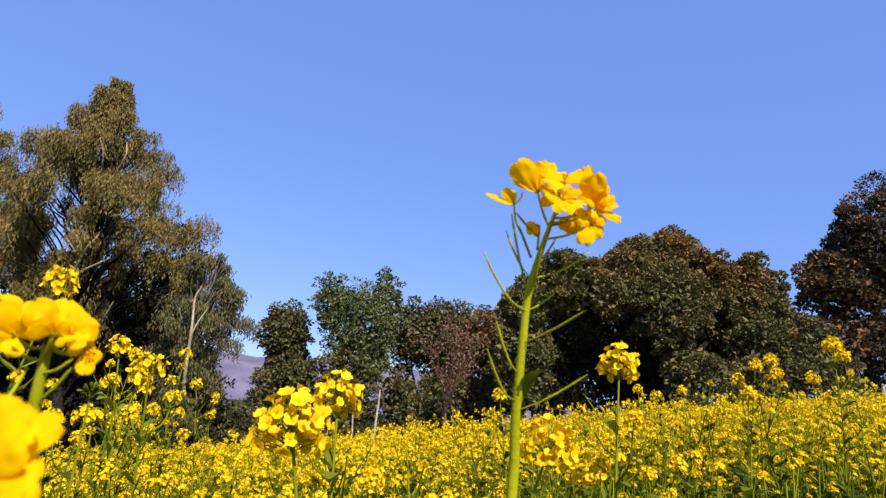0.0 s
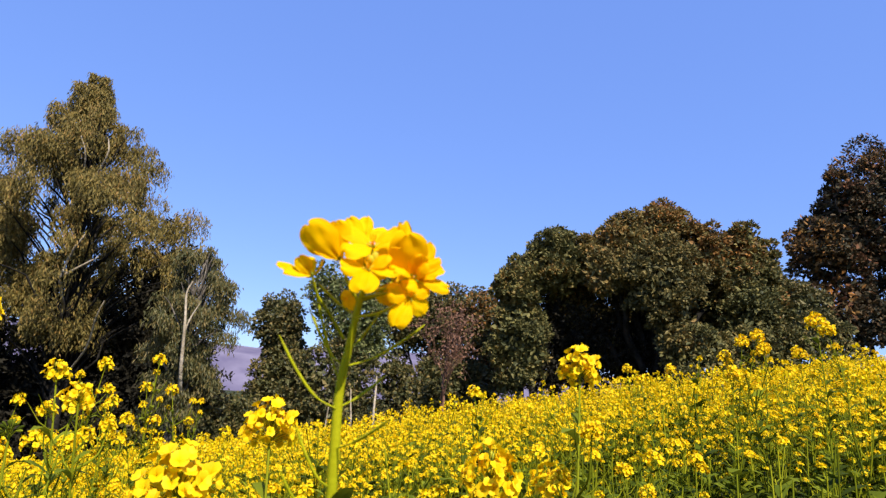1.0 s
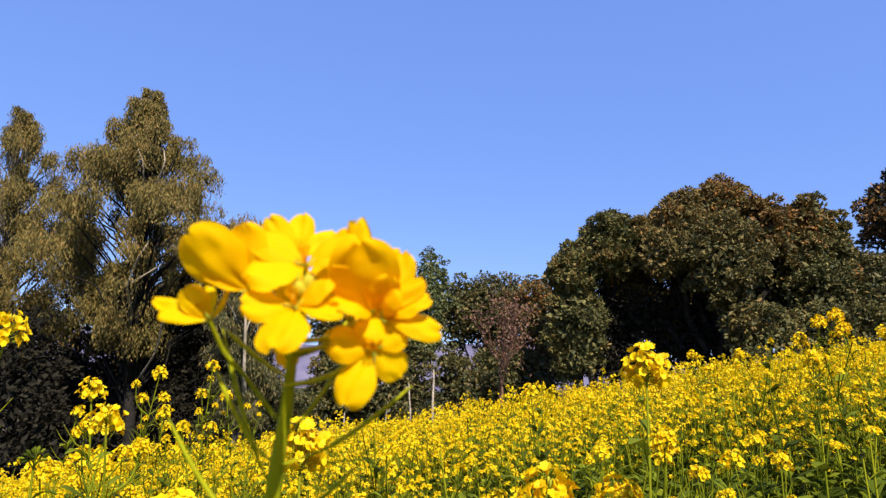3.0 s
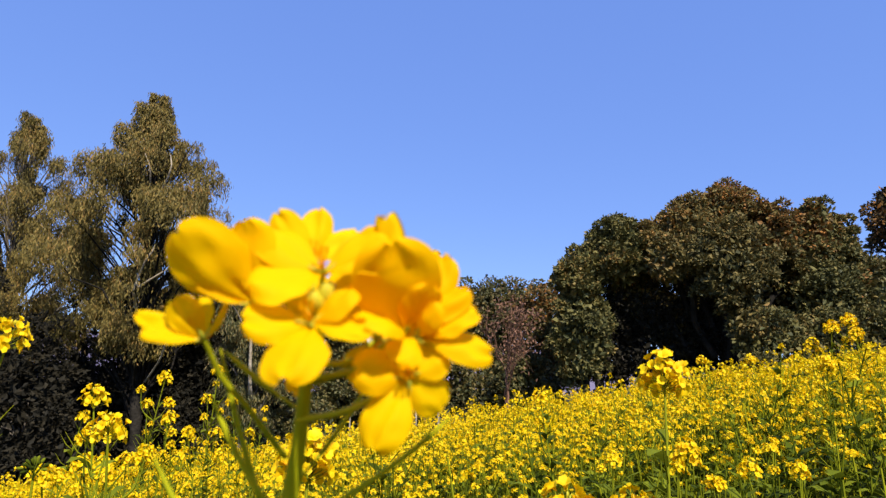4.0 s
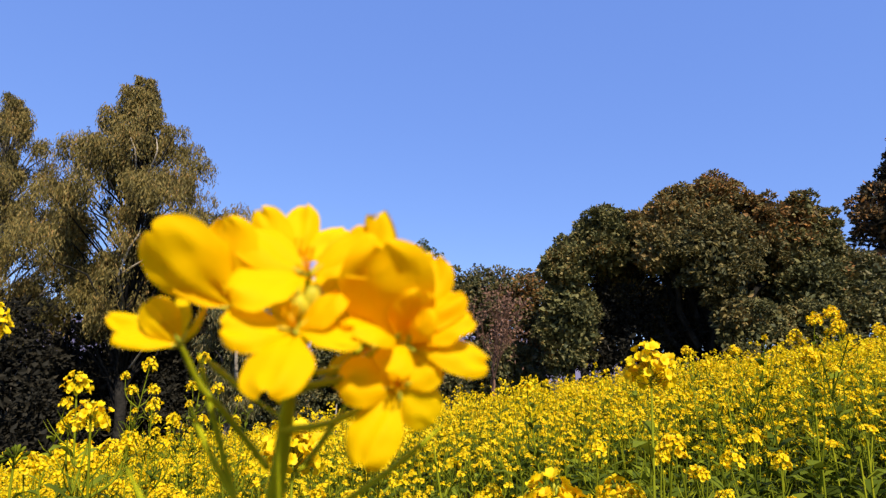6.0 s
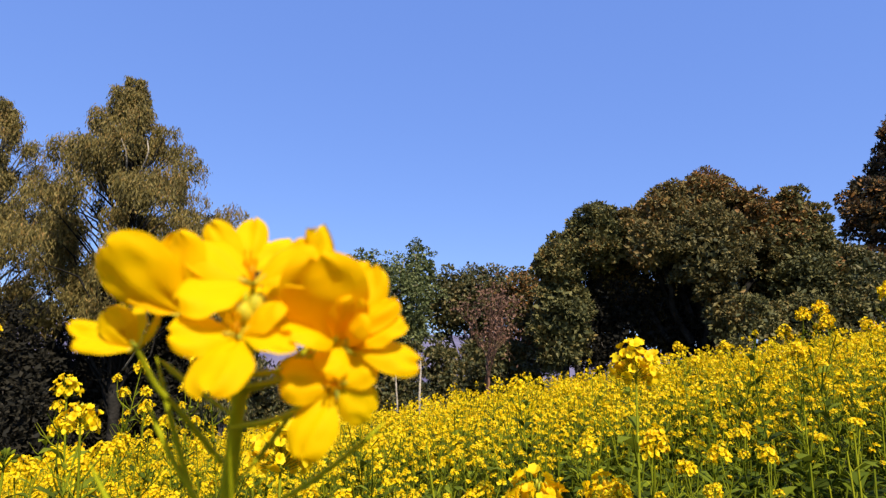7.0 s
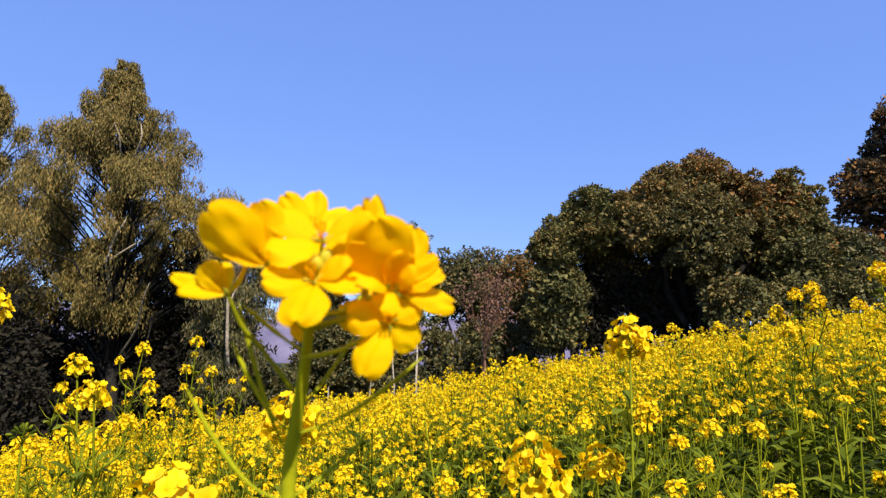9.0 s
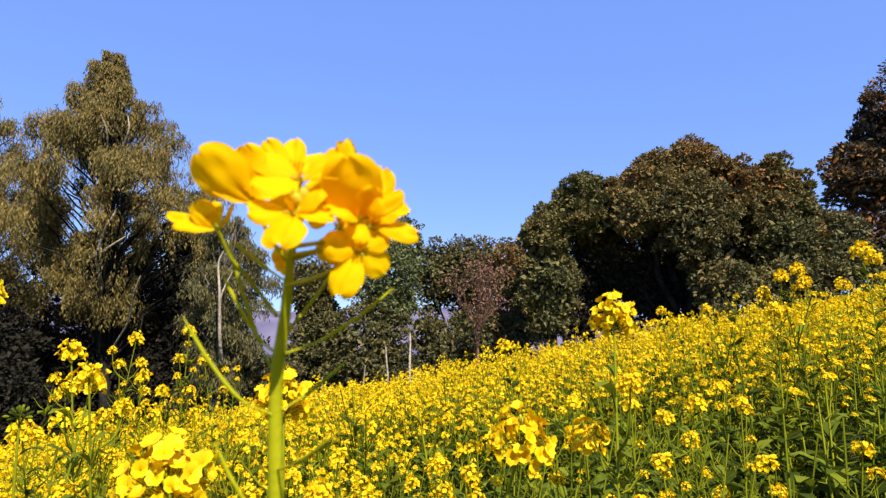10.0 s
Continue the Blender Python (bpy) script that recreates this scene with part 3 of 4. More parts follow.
def plant_frame(seed, height=1.0, branches=5, flat=True, slim=False):
    """The lines of a plant: stem, branches, flower heads (place, way, size) and leaves (place, turn, size)."""
    rng = np.random.default_rng(seed)
    lean = rng.normal(size=2) * 0.075
    hs = np.linspace(0, 1, 6)
    stem = np.stack([lean[0] * hs ** 1.6 + rng.normal(size=6) * 0.008, lean[1] * hs ** 1.6 + rng.normal(size=6) * 0.008, hs * height], 1)
    stem[0, :2] = 0
    stem = bend(stem, 3)
    at = lambda h: np.array([np.interp(h * height, stem[:, 2], stem[:, k]) for k in range(3)])
    lines, heads, leaves = [], [(stem[-1], np.array([lean[0], lean[1], 1.0]), 1.0)], []
    a0 = rng.uniform(0, 6.28)
    for k in range(branches):
        h = rng.uniform(0.74, 0.93) if slim else rng.uniform(0.45, 0.86)
        a = a0 + k * 2.39996 + rng.uniform(-0.5, 0.5)
        reach = rng.uniform(0.02, 0.06) if slim else rng.uniform(0.05, 0.15)
        top = (max(h + 0.1, rng.uniform(0.84, 1.0)) if flat and rng.uniform() < 0.75 else h + rng.uniform(0.1, 0.2)) * height
        top = (h + rng.uniform(0.035, 0.075)) * height if slim else top
        p = at(h)
        tip = np.array([p[0] + math.cos(a) * reach, p[1] + math.sin(a) * reach, top])
        mid = p * 0.5 + tip * 0.5 + np.array([math.cos(a), math.sin(a), -0.6]) * reach * 0.3
        lines.append(bend([p, mid, tip], 4))
        heads.append((tip, tip - mid, rng.uniform(0.35, 0.65) if slim else rng.uniform(0.5, 0.95)))
    for k in range(18):
        h = 0.10 + 0.76 * (k + rng.uniform()) / 18
        a = k * 2.39996 + rng.uniform(-0.5, 0.5)
        size = rng.uniform(0.8, 1.35) * (1.3 - 0.8 * h)
        leaves.append((at(h), degrees_z(a), size))
    pods = []
    for k in range(22):
        h = rng.uniform(0.66, 0.95)
        a = rng.uniform(0, 6.28)
        p = at(h)
        pods.append((p, p + np.array([math.cos(a), math.sin(a), 0.9]) * rng.uniform(0.025, 0.05)))
    bracts = []
    for k in range(14):
        h = 0.58 + 0.36 * (k + rng.uniform()) / 14
        bracts.append((at(h), rng.uniform(0, 360), rng.uniform(0.7, 1.4)))
    return stem, lines, heads, leaves, pods, bracts


def degrees_z(a):
    return a * 180 / math.pi


HEADS = [flower_head(40 + k, n, 0.0112, r, 2, 1).mesh("flower_head", [PETAL_FIELD, BUD, STEM_FIELD]) for k, (n, r) in enumerate(((20, 0.021), (24, 0.023), (16, 0.018), (27, 0.025)))]
HEADS_FINE = [flower_head(80 + k, n, size, r, 3, 2).mesh("flower_head", [PETAL_FIELD, BUD, STEM_FIELD]) for k, (n, size, r) in enumerate(((32, 0.0079, 0.0205), (27, 0.0079, 0.019), (56, 0.0090, 0.0245), (24, 0.0079, 0.0165)))]
LEAVES = []
for k, (ln, wd) in enumerate(((0.15, 0.06), (0.12, 0.04), (0.18, 0.075))):
    v, q = leaf_blade(ln, wd, 6, 2, np.random.default_rng(60 + k))
    LEAVES.append(mesh_from("leaf", v, q, np.zeros(len(q)), [LEAF]))


def mustard_plant(seed, branches, label, big=1.0, nleaves=18, flat=True):
    stem, lines, heads, leaves, pods, bracts = plant_frame(seed, 1.0, branches, flat, not flat)
    rng = np.random.default_rng(seed + 500)
    top = tagged(new("mustard_plant", None), label, "plant", "mustard plants in the field")
    g = Geo()
    tube(g, stem, np.linspace(0.0040, 0.0013, len(stem)), 6)
    for p in lines:
        tube(g, p, np.linspace(0.0018, 0.0009, len(p)), 5)
    for a, b in pods:
        m = a * 0.5 + b * 0.5 - np.array([0, 0, 0.006])
        tube(g, [a, m, b], [0.0005, 0.0012, 0.0003], 3)
    for p, a, s in bracts:
        v, q = leaf_blade(0.042 * s, 0.014 * s, 3, 1, rng, 0.1)
        g.add(v @ spin_z(a).T + p, q, 1)
    part("stem", g.mesh("stem", [STEM_FIELD, LEAF]), top)
    for p, a, s in leaves[:nleaves]:
        part("leaf", LEAVES[int(rng.integers(3))], top, pose(*p, rng.uniform(-15, 15), rng.uniform(-25, 10), a) @ Matrix.Diagonal((s, s, s, 1)))
    for k, (p, d, s) in enumerate(heads if big else []):
        part("flower_head", (HEADS if flat else HEADS_FINE)[2 if big > 1.05 else int(rng.integers(4))], top, mat4(turn_to(d, rng.uniform(0, 360)), p, s * big))
    return top, stem[-1]


PLANT_LABEL = "yellow flowering mustard plant with green stem and leaves"
KINDS = [mustard_plant(100 + k, 3 + k % 3, PLANT_LABEL, 1.05, 10) for k in range(8)] + [mustard_plant(140 + k, 3 + k % 3, PLANT_LABEL, 0.98, 4, False) for k in range(4)] + [mustard_plant(150 + k, 0, "leafy dark green mustard plant", (0.9, 0, 0)[k], 18) for k in range(3)] + [mustard_plant(160 + k, 2, PLANT_LABEL, 1.06, 4, False) for k in range(3)]
used = set()


def set_plant(kind, x, y, height, turn, lean=0.0, label=""):
    """Puts one plant of a kind on the ground at its height."""
    m = pose(x, y, float(ground_z(x, y)) - 0.01, lean, 0, turn) @ Matrix.Diagonal((0.55 + 0.45 * height, 0.55 + 0.45 * height, height, 1))
    if kind in used:
        ob = copy_thing(KINDS[kind][0], m)
    else:
        used.add(kind)
        ob = KINDS[kind][0]
    ob.matrix_basis = m
    return tagged(ob, label)


def set_plant_tip(kind, tip, turn, label=""):
    """Puts a plant so that its main flower head stands at the place tip."""
    x, y, z = tip
    for _ in range(4):
        h = z - float(ground_z(x, y)) + 0.01
        s = 0.55 + 0.45 * h
        off = spin_z(turn) @ (np.array(KINDS[kind][1]) * [s, s, 1])
        x, y = tip[0] - off[0], tip[1] - off[1]
    return set_plant(kind, x, y, h, turn, 0.0, label)


TALL = "tall yellow mustard plant standing above the crop"


def tall_plants(spots):
    """Plants that overtop the crop: kind, place of the top, turn."""
    for kind, tip, turn in spots:
        set_plant_tip(15 + kind % 3 if math.hypot(tip[0], tip[1]) < 0.97 or tip[0] > 1.1 else 8 + kind % 4, tip, turn, TALL)


# those within arm's reach, those down the slope, those up the slope
tall_plants((
    (0, (-0.616, 1.041, 1.250), 20), (4, (0.245, 0.893, 1.300), 40), (7, (0.075, 0.616, 1.167), 300), (0, (0.209, 0.939, 1.125), 200),
    (1, (-0.18, 0.718, 1.198), 80), (3, (-0.183, 0.431, 1.165), 10), (6, (-0.672, 0.907, 1.336), 100), (7, (-0.482, 0.861, 1.217), 150),
    (0, (-0.544, 0.98, 1.201), 308),
))
tall_plants((
    (2, (-1.116, 2.278, 1.300), 70), (3, (-1.017, 2.507, 1.335), 200), (1, (-0.90, 1.9, 1.18), 190), (0, (-1.35, 2.2, 1.16), 220),
    (1, (-1.207, 2.35, 1.205), 15), (3, (-1.068, 2.55, 1.225), 130), (2, (-0.948, 2.50, 1.220), 260), (0, (-1.067, 2.40, 1.10), 75),
    (2, (-0.789, 1.20, 1.105), 330), (3, (-1.022, 1.60, 1.05), 250), (0, (-1.305, 4.00, 1.15), 185), (0, (-1.103, 2.30, 1.212), 0),
    (1, (-1.084, 2.30, 1.111), 77), (2, (-1.019, 2.30, 1.113), 154), (3, (-0.978, 2.45, 1.105), 231), (1, (-0.901, 2.60, 1.099), 25),
    (2, (-0.959, 1.90, 1.085), 102), (3, (-0.852, 1.60, 1.094), 179),
))
tall_plants((
    (0, (-0.903, 2.00, 1.062), 256), (1, (-0.798, 1.40, 1.109), 333), (2, (-0.773, 1.30, 1.115), 50), (3, (-0.859, 2.20, 1.044), 127),
))
tall_plants((
    (5, (1.384, 2.02, 1.580), 110), (6, (1.859, 3.169, 1.615), 250), (5, (0.389, 1.318, 1.142), 300), (2, (0.5185, 1.308, 1.146), 30),
    (4, (0.161, 1.648, 1.266), 0), (2, (1.20, 2.25, 1.40), 280), (3, (1.72, 2.45, 1.62), 330), (6, (0.86, 2.3, 1.36), 240),
    (1, (1.690, 2.90, 1.565), 95), (2, (1.683, 2.60, 1.53), 205), (3, (1.553, 3.00, 1.535), 15), (0, (1.485, 3.50, 1.49), 310),
    (1, (1.405, 4.00, 1.51), 65), (0, (0.694, 1.60, 1.166), 204), (1, (0.631, 1.35, 1.146), 281), (2, (0.327, 1.60, 1.129), 358),
    (3, (0.451, 1.30, 1.119), 75), (0, (1.672, 2.90, 1.635), 152),
))
tall_plants((
    (1, (1.594, 2.90, 1.603), 229),
))

LOW = "yellow mustard plant with a compact flower head in the crop"
for kind, tip, turn in (
    (0, (0.575, 1.15, 1.055), 30), (2, (0.782, 1.20, 1.072), 140), (4, (0.406, 1.20, 1.05), 250), (1, (0.538, 1.40, 1.062), 10), (3, (0.808, 1.70, 1.098), 190),
    (5, (-0.163, 1.30, 0.99), 80), (6, (-0.005, 1.50, 0.995), 320), (7, (0.054, 1.35, 1.003), 170), (0, (-0.258, 1.60, 1.0), 60), (2, (-0.358, 1.20, 0.99), 290),
):
    set_plant_tip(12, tip, turn + 40 * kind, LOW)

def leafy_share(x, y):
    """The share of plants without bloom: most on the upper side of the slope, few on the lower, none beyond a few metres."""
    side = min(1.0, max(0.16, (x / max(y, 0.3) + 0.24) / 0.34))
    return side * (1 - float(smooth(2.6, 4.4, np.hypot(x, y))))


# the crop round the camera, plant by plant
rng = np.random.default_rng(5)
NEAR = 1.8
step = 0.185
for gy in np.arange(-1.0, NEAR, step):
    for gx in np.arange(-NEAR, NEAR, step):
        x, y = gx + rng.uniform(-0.09, 0.09), gy + rng.uniform(-0.09, 0.09)
        kind, turn, h, lean = int(rng.integers(8)), rng.uniform(0, 360), rng.normal(0.90, 0.09), rng.normal(0, 5)
        r = math.hypot(x, y)
        if r > NEAR or r < 0.42 or abs(x) > 0.9 + 0.85 * max(0, y) or y < -0.35:
            continue
        if rng.uniform() < 0.95 * leafy_share(x, y):
            kind = 12 if rng.uniform() < 0.07 else 13 + kind % 2
            set_plant(13 + kind % 2, x + 0.07, y + 0.06, h - rng.uniform(0.12, 0.3), turn + 90, lean)
        elif r > 0.65 and rng.uniform() < 0.95:
            set_plant(int(rng.integers(8)), x + 0.08, y - 0.07, min(h, 1.0) - rng.uniform(0, 0.12), turn + 140, lean)
        set_plant(kind, x, y, min(h + (0.04 if x < 0 else 0), 1.02), turn, lean)


def far_plant(seed, petals, branches, nleaves, bloom=True):
    """A plant of few faces for the distance."""
    stem, lines, heads, leaves, pods, bracts = plant_frame(seed, 1.0, branches)
    rng = np.random.default_rng(seed)
    g = Geo()
    tube(g, stem[::5] if petals > 0 else stem[[0, -1]], np.linspace(0.006, 0.003, 4 if petals > 0 else 2), 3, 0)
    for p in lines if petals > 0 else []:
        tube(g, p[[0, -1]], 0.0025, 3, 0)
    for p, a, s in bracts[::2] if petals > 1 else []:
        v, q = leaf_quads(np.zeros((1, 3)), np.array([[1.0, 0, 0.5]]), 0.055 * s, 0.018 * s, rng)
        g.add(v @ spin_z(a).T + p, q, 1)
    for a, b in pods[::3] if petals > 1 else []:
        v, q = leaf_quads(a[None], (b - a)[None], 0.045, 0.005, rng)
        g.add(v, q, 0)
    for p, a, s in leaves[18 - nleaves:]:
        v, q = leaf_blade(0.15 * s, 0.06 * s, 3, 1, rng) if petals >= 0 else leaf_quads(np.zeros((1, 3)), np.array([[1.0, 0, 0.2]]), 0.17 * s, 0.08 * s, rng)
        g.add(v @ spin_z(a).T + p, q, 1)
    for p, d, s in heads if bloom else []:
        if petals > 1:
            hd = flower_head(int(rng.integers(999)), 10, 0.0118, 0.0185, 1, 1)
            v, q, m = hd.arrays()
            g.add(v @ (turn_to(d).T * s * 1.0) + p, q, np.where(m == 0, 2, 0))
        else:
            n, big = {1: (9, 1.1), 0: (6, 1.5), -1: (4, 1.85)}[petals]
            w = rng.normal(size=(n, 3)) + [0, 0, 0.4]
            w /= np.linalg.norm(w, axis=1, keepdims=True)
            c = p + w * 0.021 * s * rng.uniform(0.6, 1.1, (n, 1)) - [0, 0, 0.008]
            v, q = leaf_quads(c - w * 0.004, np.cross(w, rng.normal(size=(n, 3))), 0.027 * s * big, 0.024 * s * big, rng)
            g.add(v, q, 2)
    return g.arrays()


def field_stuff(name, label, kinds, spots):
    vs, qs, ms, n0 = [], [], [], 0
    for x, y, h, a, k in spots:
        v, q, m = kinds[int(k)]
        s = 0.55 + 0.45 * h
        w = v * [s, s, h]
        w = (w + w[:, 2:] ** 1.5 * [0.09 * math.sin(a * 7.3), 0.09 * math.cos(a * 5.1), 0]) @ spin_z(a).T + [x, y, float(ground_z(x, y)) - 0.01]
        vs.append(w)
        qs.append(q + n0)
        ms.append(m)
        n0 += len(v)
    me = mesh_from(name, np.concatenate(vs), np.concatenate(qs), np.concatenate(ms), [STEM_FIELD, LEAF_FIELD, PETAL_FIELD])
    tagged(new(name, me), label, "field", kind="stuff")


def crop_spots(seed, step, inside, mean=0.90, dev=0.075, tall=0.05):
    rng = np.random.default_rng(seed)
    out = []
    for gy in np.arange(-4, 15.2, step):
        for gx in np.arange(-15, 15.5, step):
            x, y = gx + rng.uniform(-0.5, 0.5) * step, gy + rng.uniform(-0.5, 0.5) * step
            h = rng.normal(mean, dev) + 0.05 * noise.noise((x * 0.5, y * 0.5, 3)) + (rng.uniform(0.1, 0.28) if rng.uniform() < tall else 0)
            a, k = rng.uniform(0, 360), rng.integers(6)
            if inside(x, y):
                out.append((x, y, h, a, k))
    return out


EDGE = lambda x: 13.3 + 0.6 * noise.noise((x * 0.4, 0, 7))
wedge = lambda x, y: y > 0.3 and abs(x) < 1.2 + 0.80 * y
leafy = lambda x, y: (math.sin(x * 127.1 + y * 311.7) * 437.5) % 1.0 < leafy_share(x, y)
near_crop = lambda x, y: math.hypot(x, y) <= NEAR and abs(x) <= 0.9 + 0.85 * max(0, y) and y >= -0.35
MID = [far_plant(200 + k, 2, 5 + k % 3, 8) for k in range(6)]
MID_LEAFY = [far_plant(250 + k, 2, 0, 12, k == 0) for k in range(6)]
FAR = [far_plant(300 + k, 1, 5 + k % 3, 4) for k in range(6)]
AROUND = [far_plant(500 + k, -1, 5, 6) for k in range(6)]
FARTHEST = [far_plant(400 + k, 0, 5 + k % 3, 2) for k in range(6)]
field_stuff("mustard_crop", "dense yellow mustard crop in full bloom", MID, crop_spots(1, 0.13, lambda x, y: wedge(x, y) and not near_crop(x, y) and math.hypot(x, y) < 4.6 and not leafy(x, y)))
field_stuff("mustard_crop", "leafy green mustard crop with few flowers", MID_LEAFY, crop_spots(5, 0.14, lambda x, y: wedge(x, y) and not near_crop(x, y) and math.hypot(x, y) < 4.6 and leafy(x, y), 0.86))
field_stuff("mustard_crop", "dense yellow mustard crop reaching the trees", FAR, crop_spots(2, 0.16, lambda x, y: wedge(x, y) and 4.6 <= math.hypot(x, y) < 8.5 and y < EDGE(x)))
field_stuff("mustard_crop", "dense yellow mustard crop along the field edge", FARTHEST, crop_spots(4, 0.205, lambda x, y: wedge(x, y) and math.hypot(x, y) >= 8.5 and y < EDGE(x)))
field_stuff("mustard_crop", "yellow mustard crop in open sun", AROUND, crop_spots(3, 0.205, lambda x, y: abs(x) < 9.5 and y > -3.7 and not wedge(x, y) and not near_crop(x, y) and y < EDGE(x) and math.hypot(x, y) > 0.7))


# ---- the mustard stalk at arm's length ----
def calyx(base, turn, size, stalk, via=()):
    """Sepals, stamens and the stalk of a flower."""
    g = Geo()
    z = turn[:, 2]
    for k in range(4):
        a = radians(90 * k)
        o = turn @ np.array([math.cos(a), math.sin(a), 0])
        tube(g, bend([base, base + o * size * 0.14 + z * size * 0.08, base + o * size * 0.26 + z * size * 0.18], 3), np.interp(np.arange(7), [0, 3, 6], [0.04, 0.055, 0.015]) * size, 5, 1)
    for k in range(6):
        a = radians(60 * k + 15)
        o = turn @ np.array([math.cos(a), math.sin(a), 0])
        e = base + o * size * 0.12 + z * size * 0.46
        tube(g, [base, base + o * size * 0.07 + z * size * 0.3, e], size * 0.018, 4, 2)
        tube(g, [e - z * size * 0.05, e, e + z * size * 0.07], np.array([0.02, 0.035, 0.015]) * size, 5, 2)
    line = bend([stalk, *(via or [np.array(stalk) * 0.5 + base * 0.5 + np.array([0, 0, -0.0016])]), base], 5)
    tube(g, line, np.linspace(0.0006, 0.00048, len(line)), 6, 0)
    return g


def blade(root, tip, width, face, bow, full, rng, nu=16, nv=12):
    """A petal from its claw at root to its rounded end at tip; bow lifts its middle towards the way its face looks."""
    root, tip = np.array(root, float), np.array(tip, float)
    way = tip - root
    length = np.linalg.norm(way)
    way = way / length
    up = np.array(face, float)
    up -= way * (up @ way)
    up /= np.linalg.norm(up)
    side = np.cross(way, up)
    ph = rng.uniform(0, 40, 3)
    twist = rng.uniform(-0.16, 0.16)
    v, q = [], []
    for i in range(nu + 1):
        s = 1 - (1 - i / nu) ** 1.25
        rise = 0.16 + 0.84 * float(smooth(0.0, full * 0.92, s))
        end = math.sqrt(max(0.02, 1 - (max(0.0, s - full) / (1.012 - full)) ** 2.8))
        w = width * 0.53 * rise * end
        for j in range(nv + 1):
            t = 2 * j / nv - 1
            crinkle = noise.noise((s * 2.6 + ph[0], t * 1.7, ph[1])) * 0.09 + noise.noise((s * 3.5, t * 4.5 + ph[1], ph[2])) * 0.07 * abs(t)
            lift = bow * math.sin(math.pi * min(1, s * 0.94)) - width * 0.06 * math.exp(-(t * 4) ** 2) * (1 - 0.7 * s) - width * 0.16 * t * t * rise + length * crinkle * float(smooth(0.15, 0.8, s))
            reach = s * length * (1 - 0.05 * math.exp(-(t * 3.2) ** 2) * s ** 6 + 0.035 * noise.noise((t * 2.4, ph[2], ph[0])) * s ** 4)
            v.append(root + way * reach + side * w * t + up * (lift + twist * w * t))
    for i in range(nu):
        for j in range(nv):
            k = i * (nv + 1) + j
            q.append((k, k + 1, k + nv + 2, k + nv + 1))
    return np.array(v), np.array(q)


def laid_flower(parent, root, axis, stalk, seed, petals, via=()):
    """A flower whose petals hang each its own way. All in mm: (tip, width, the way its face looks, bow, share of the length where it is widest)."""
    rng = np.random.default_rng(seed)
    root = np.array(root, float) / 1000
    g = calyx(root, turn_to(axis, 20), 0.0085, np.array(stalk) / 1000, [np.array(p) / 1000 for p in via])
    ob = part("flower", g.mesh("flower", [STEM, BUD, PETAL]), parent)
    for tip, width, face, bow, full in petals:
        v, q = blade(root, np.array(tip) / 1000, width / 1000, face, bow / 1000, full, rng)
        part("petal", mesh_from("petal", v, q, np.zeros(len(q)), [PETAL]), ob)
    return ob


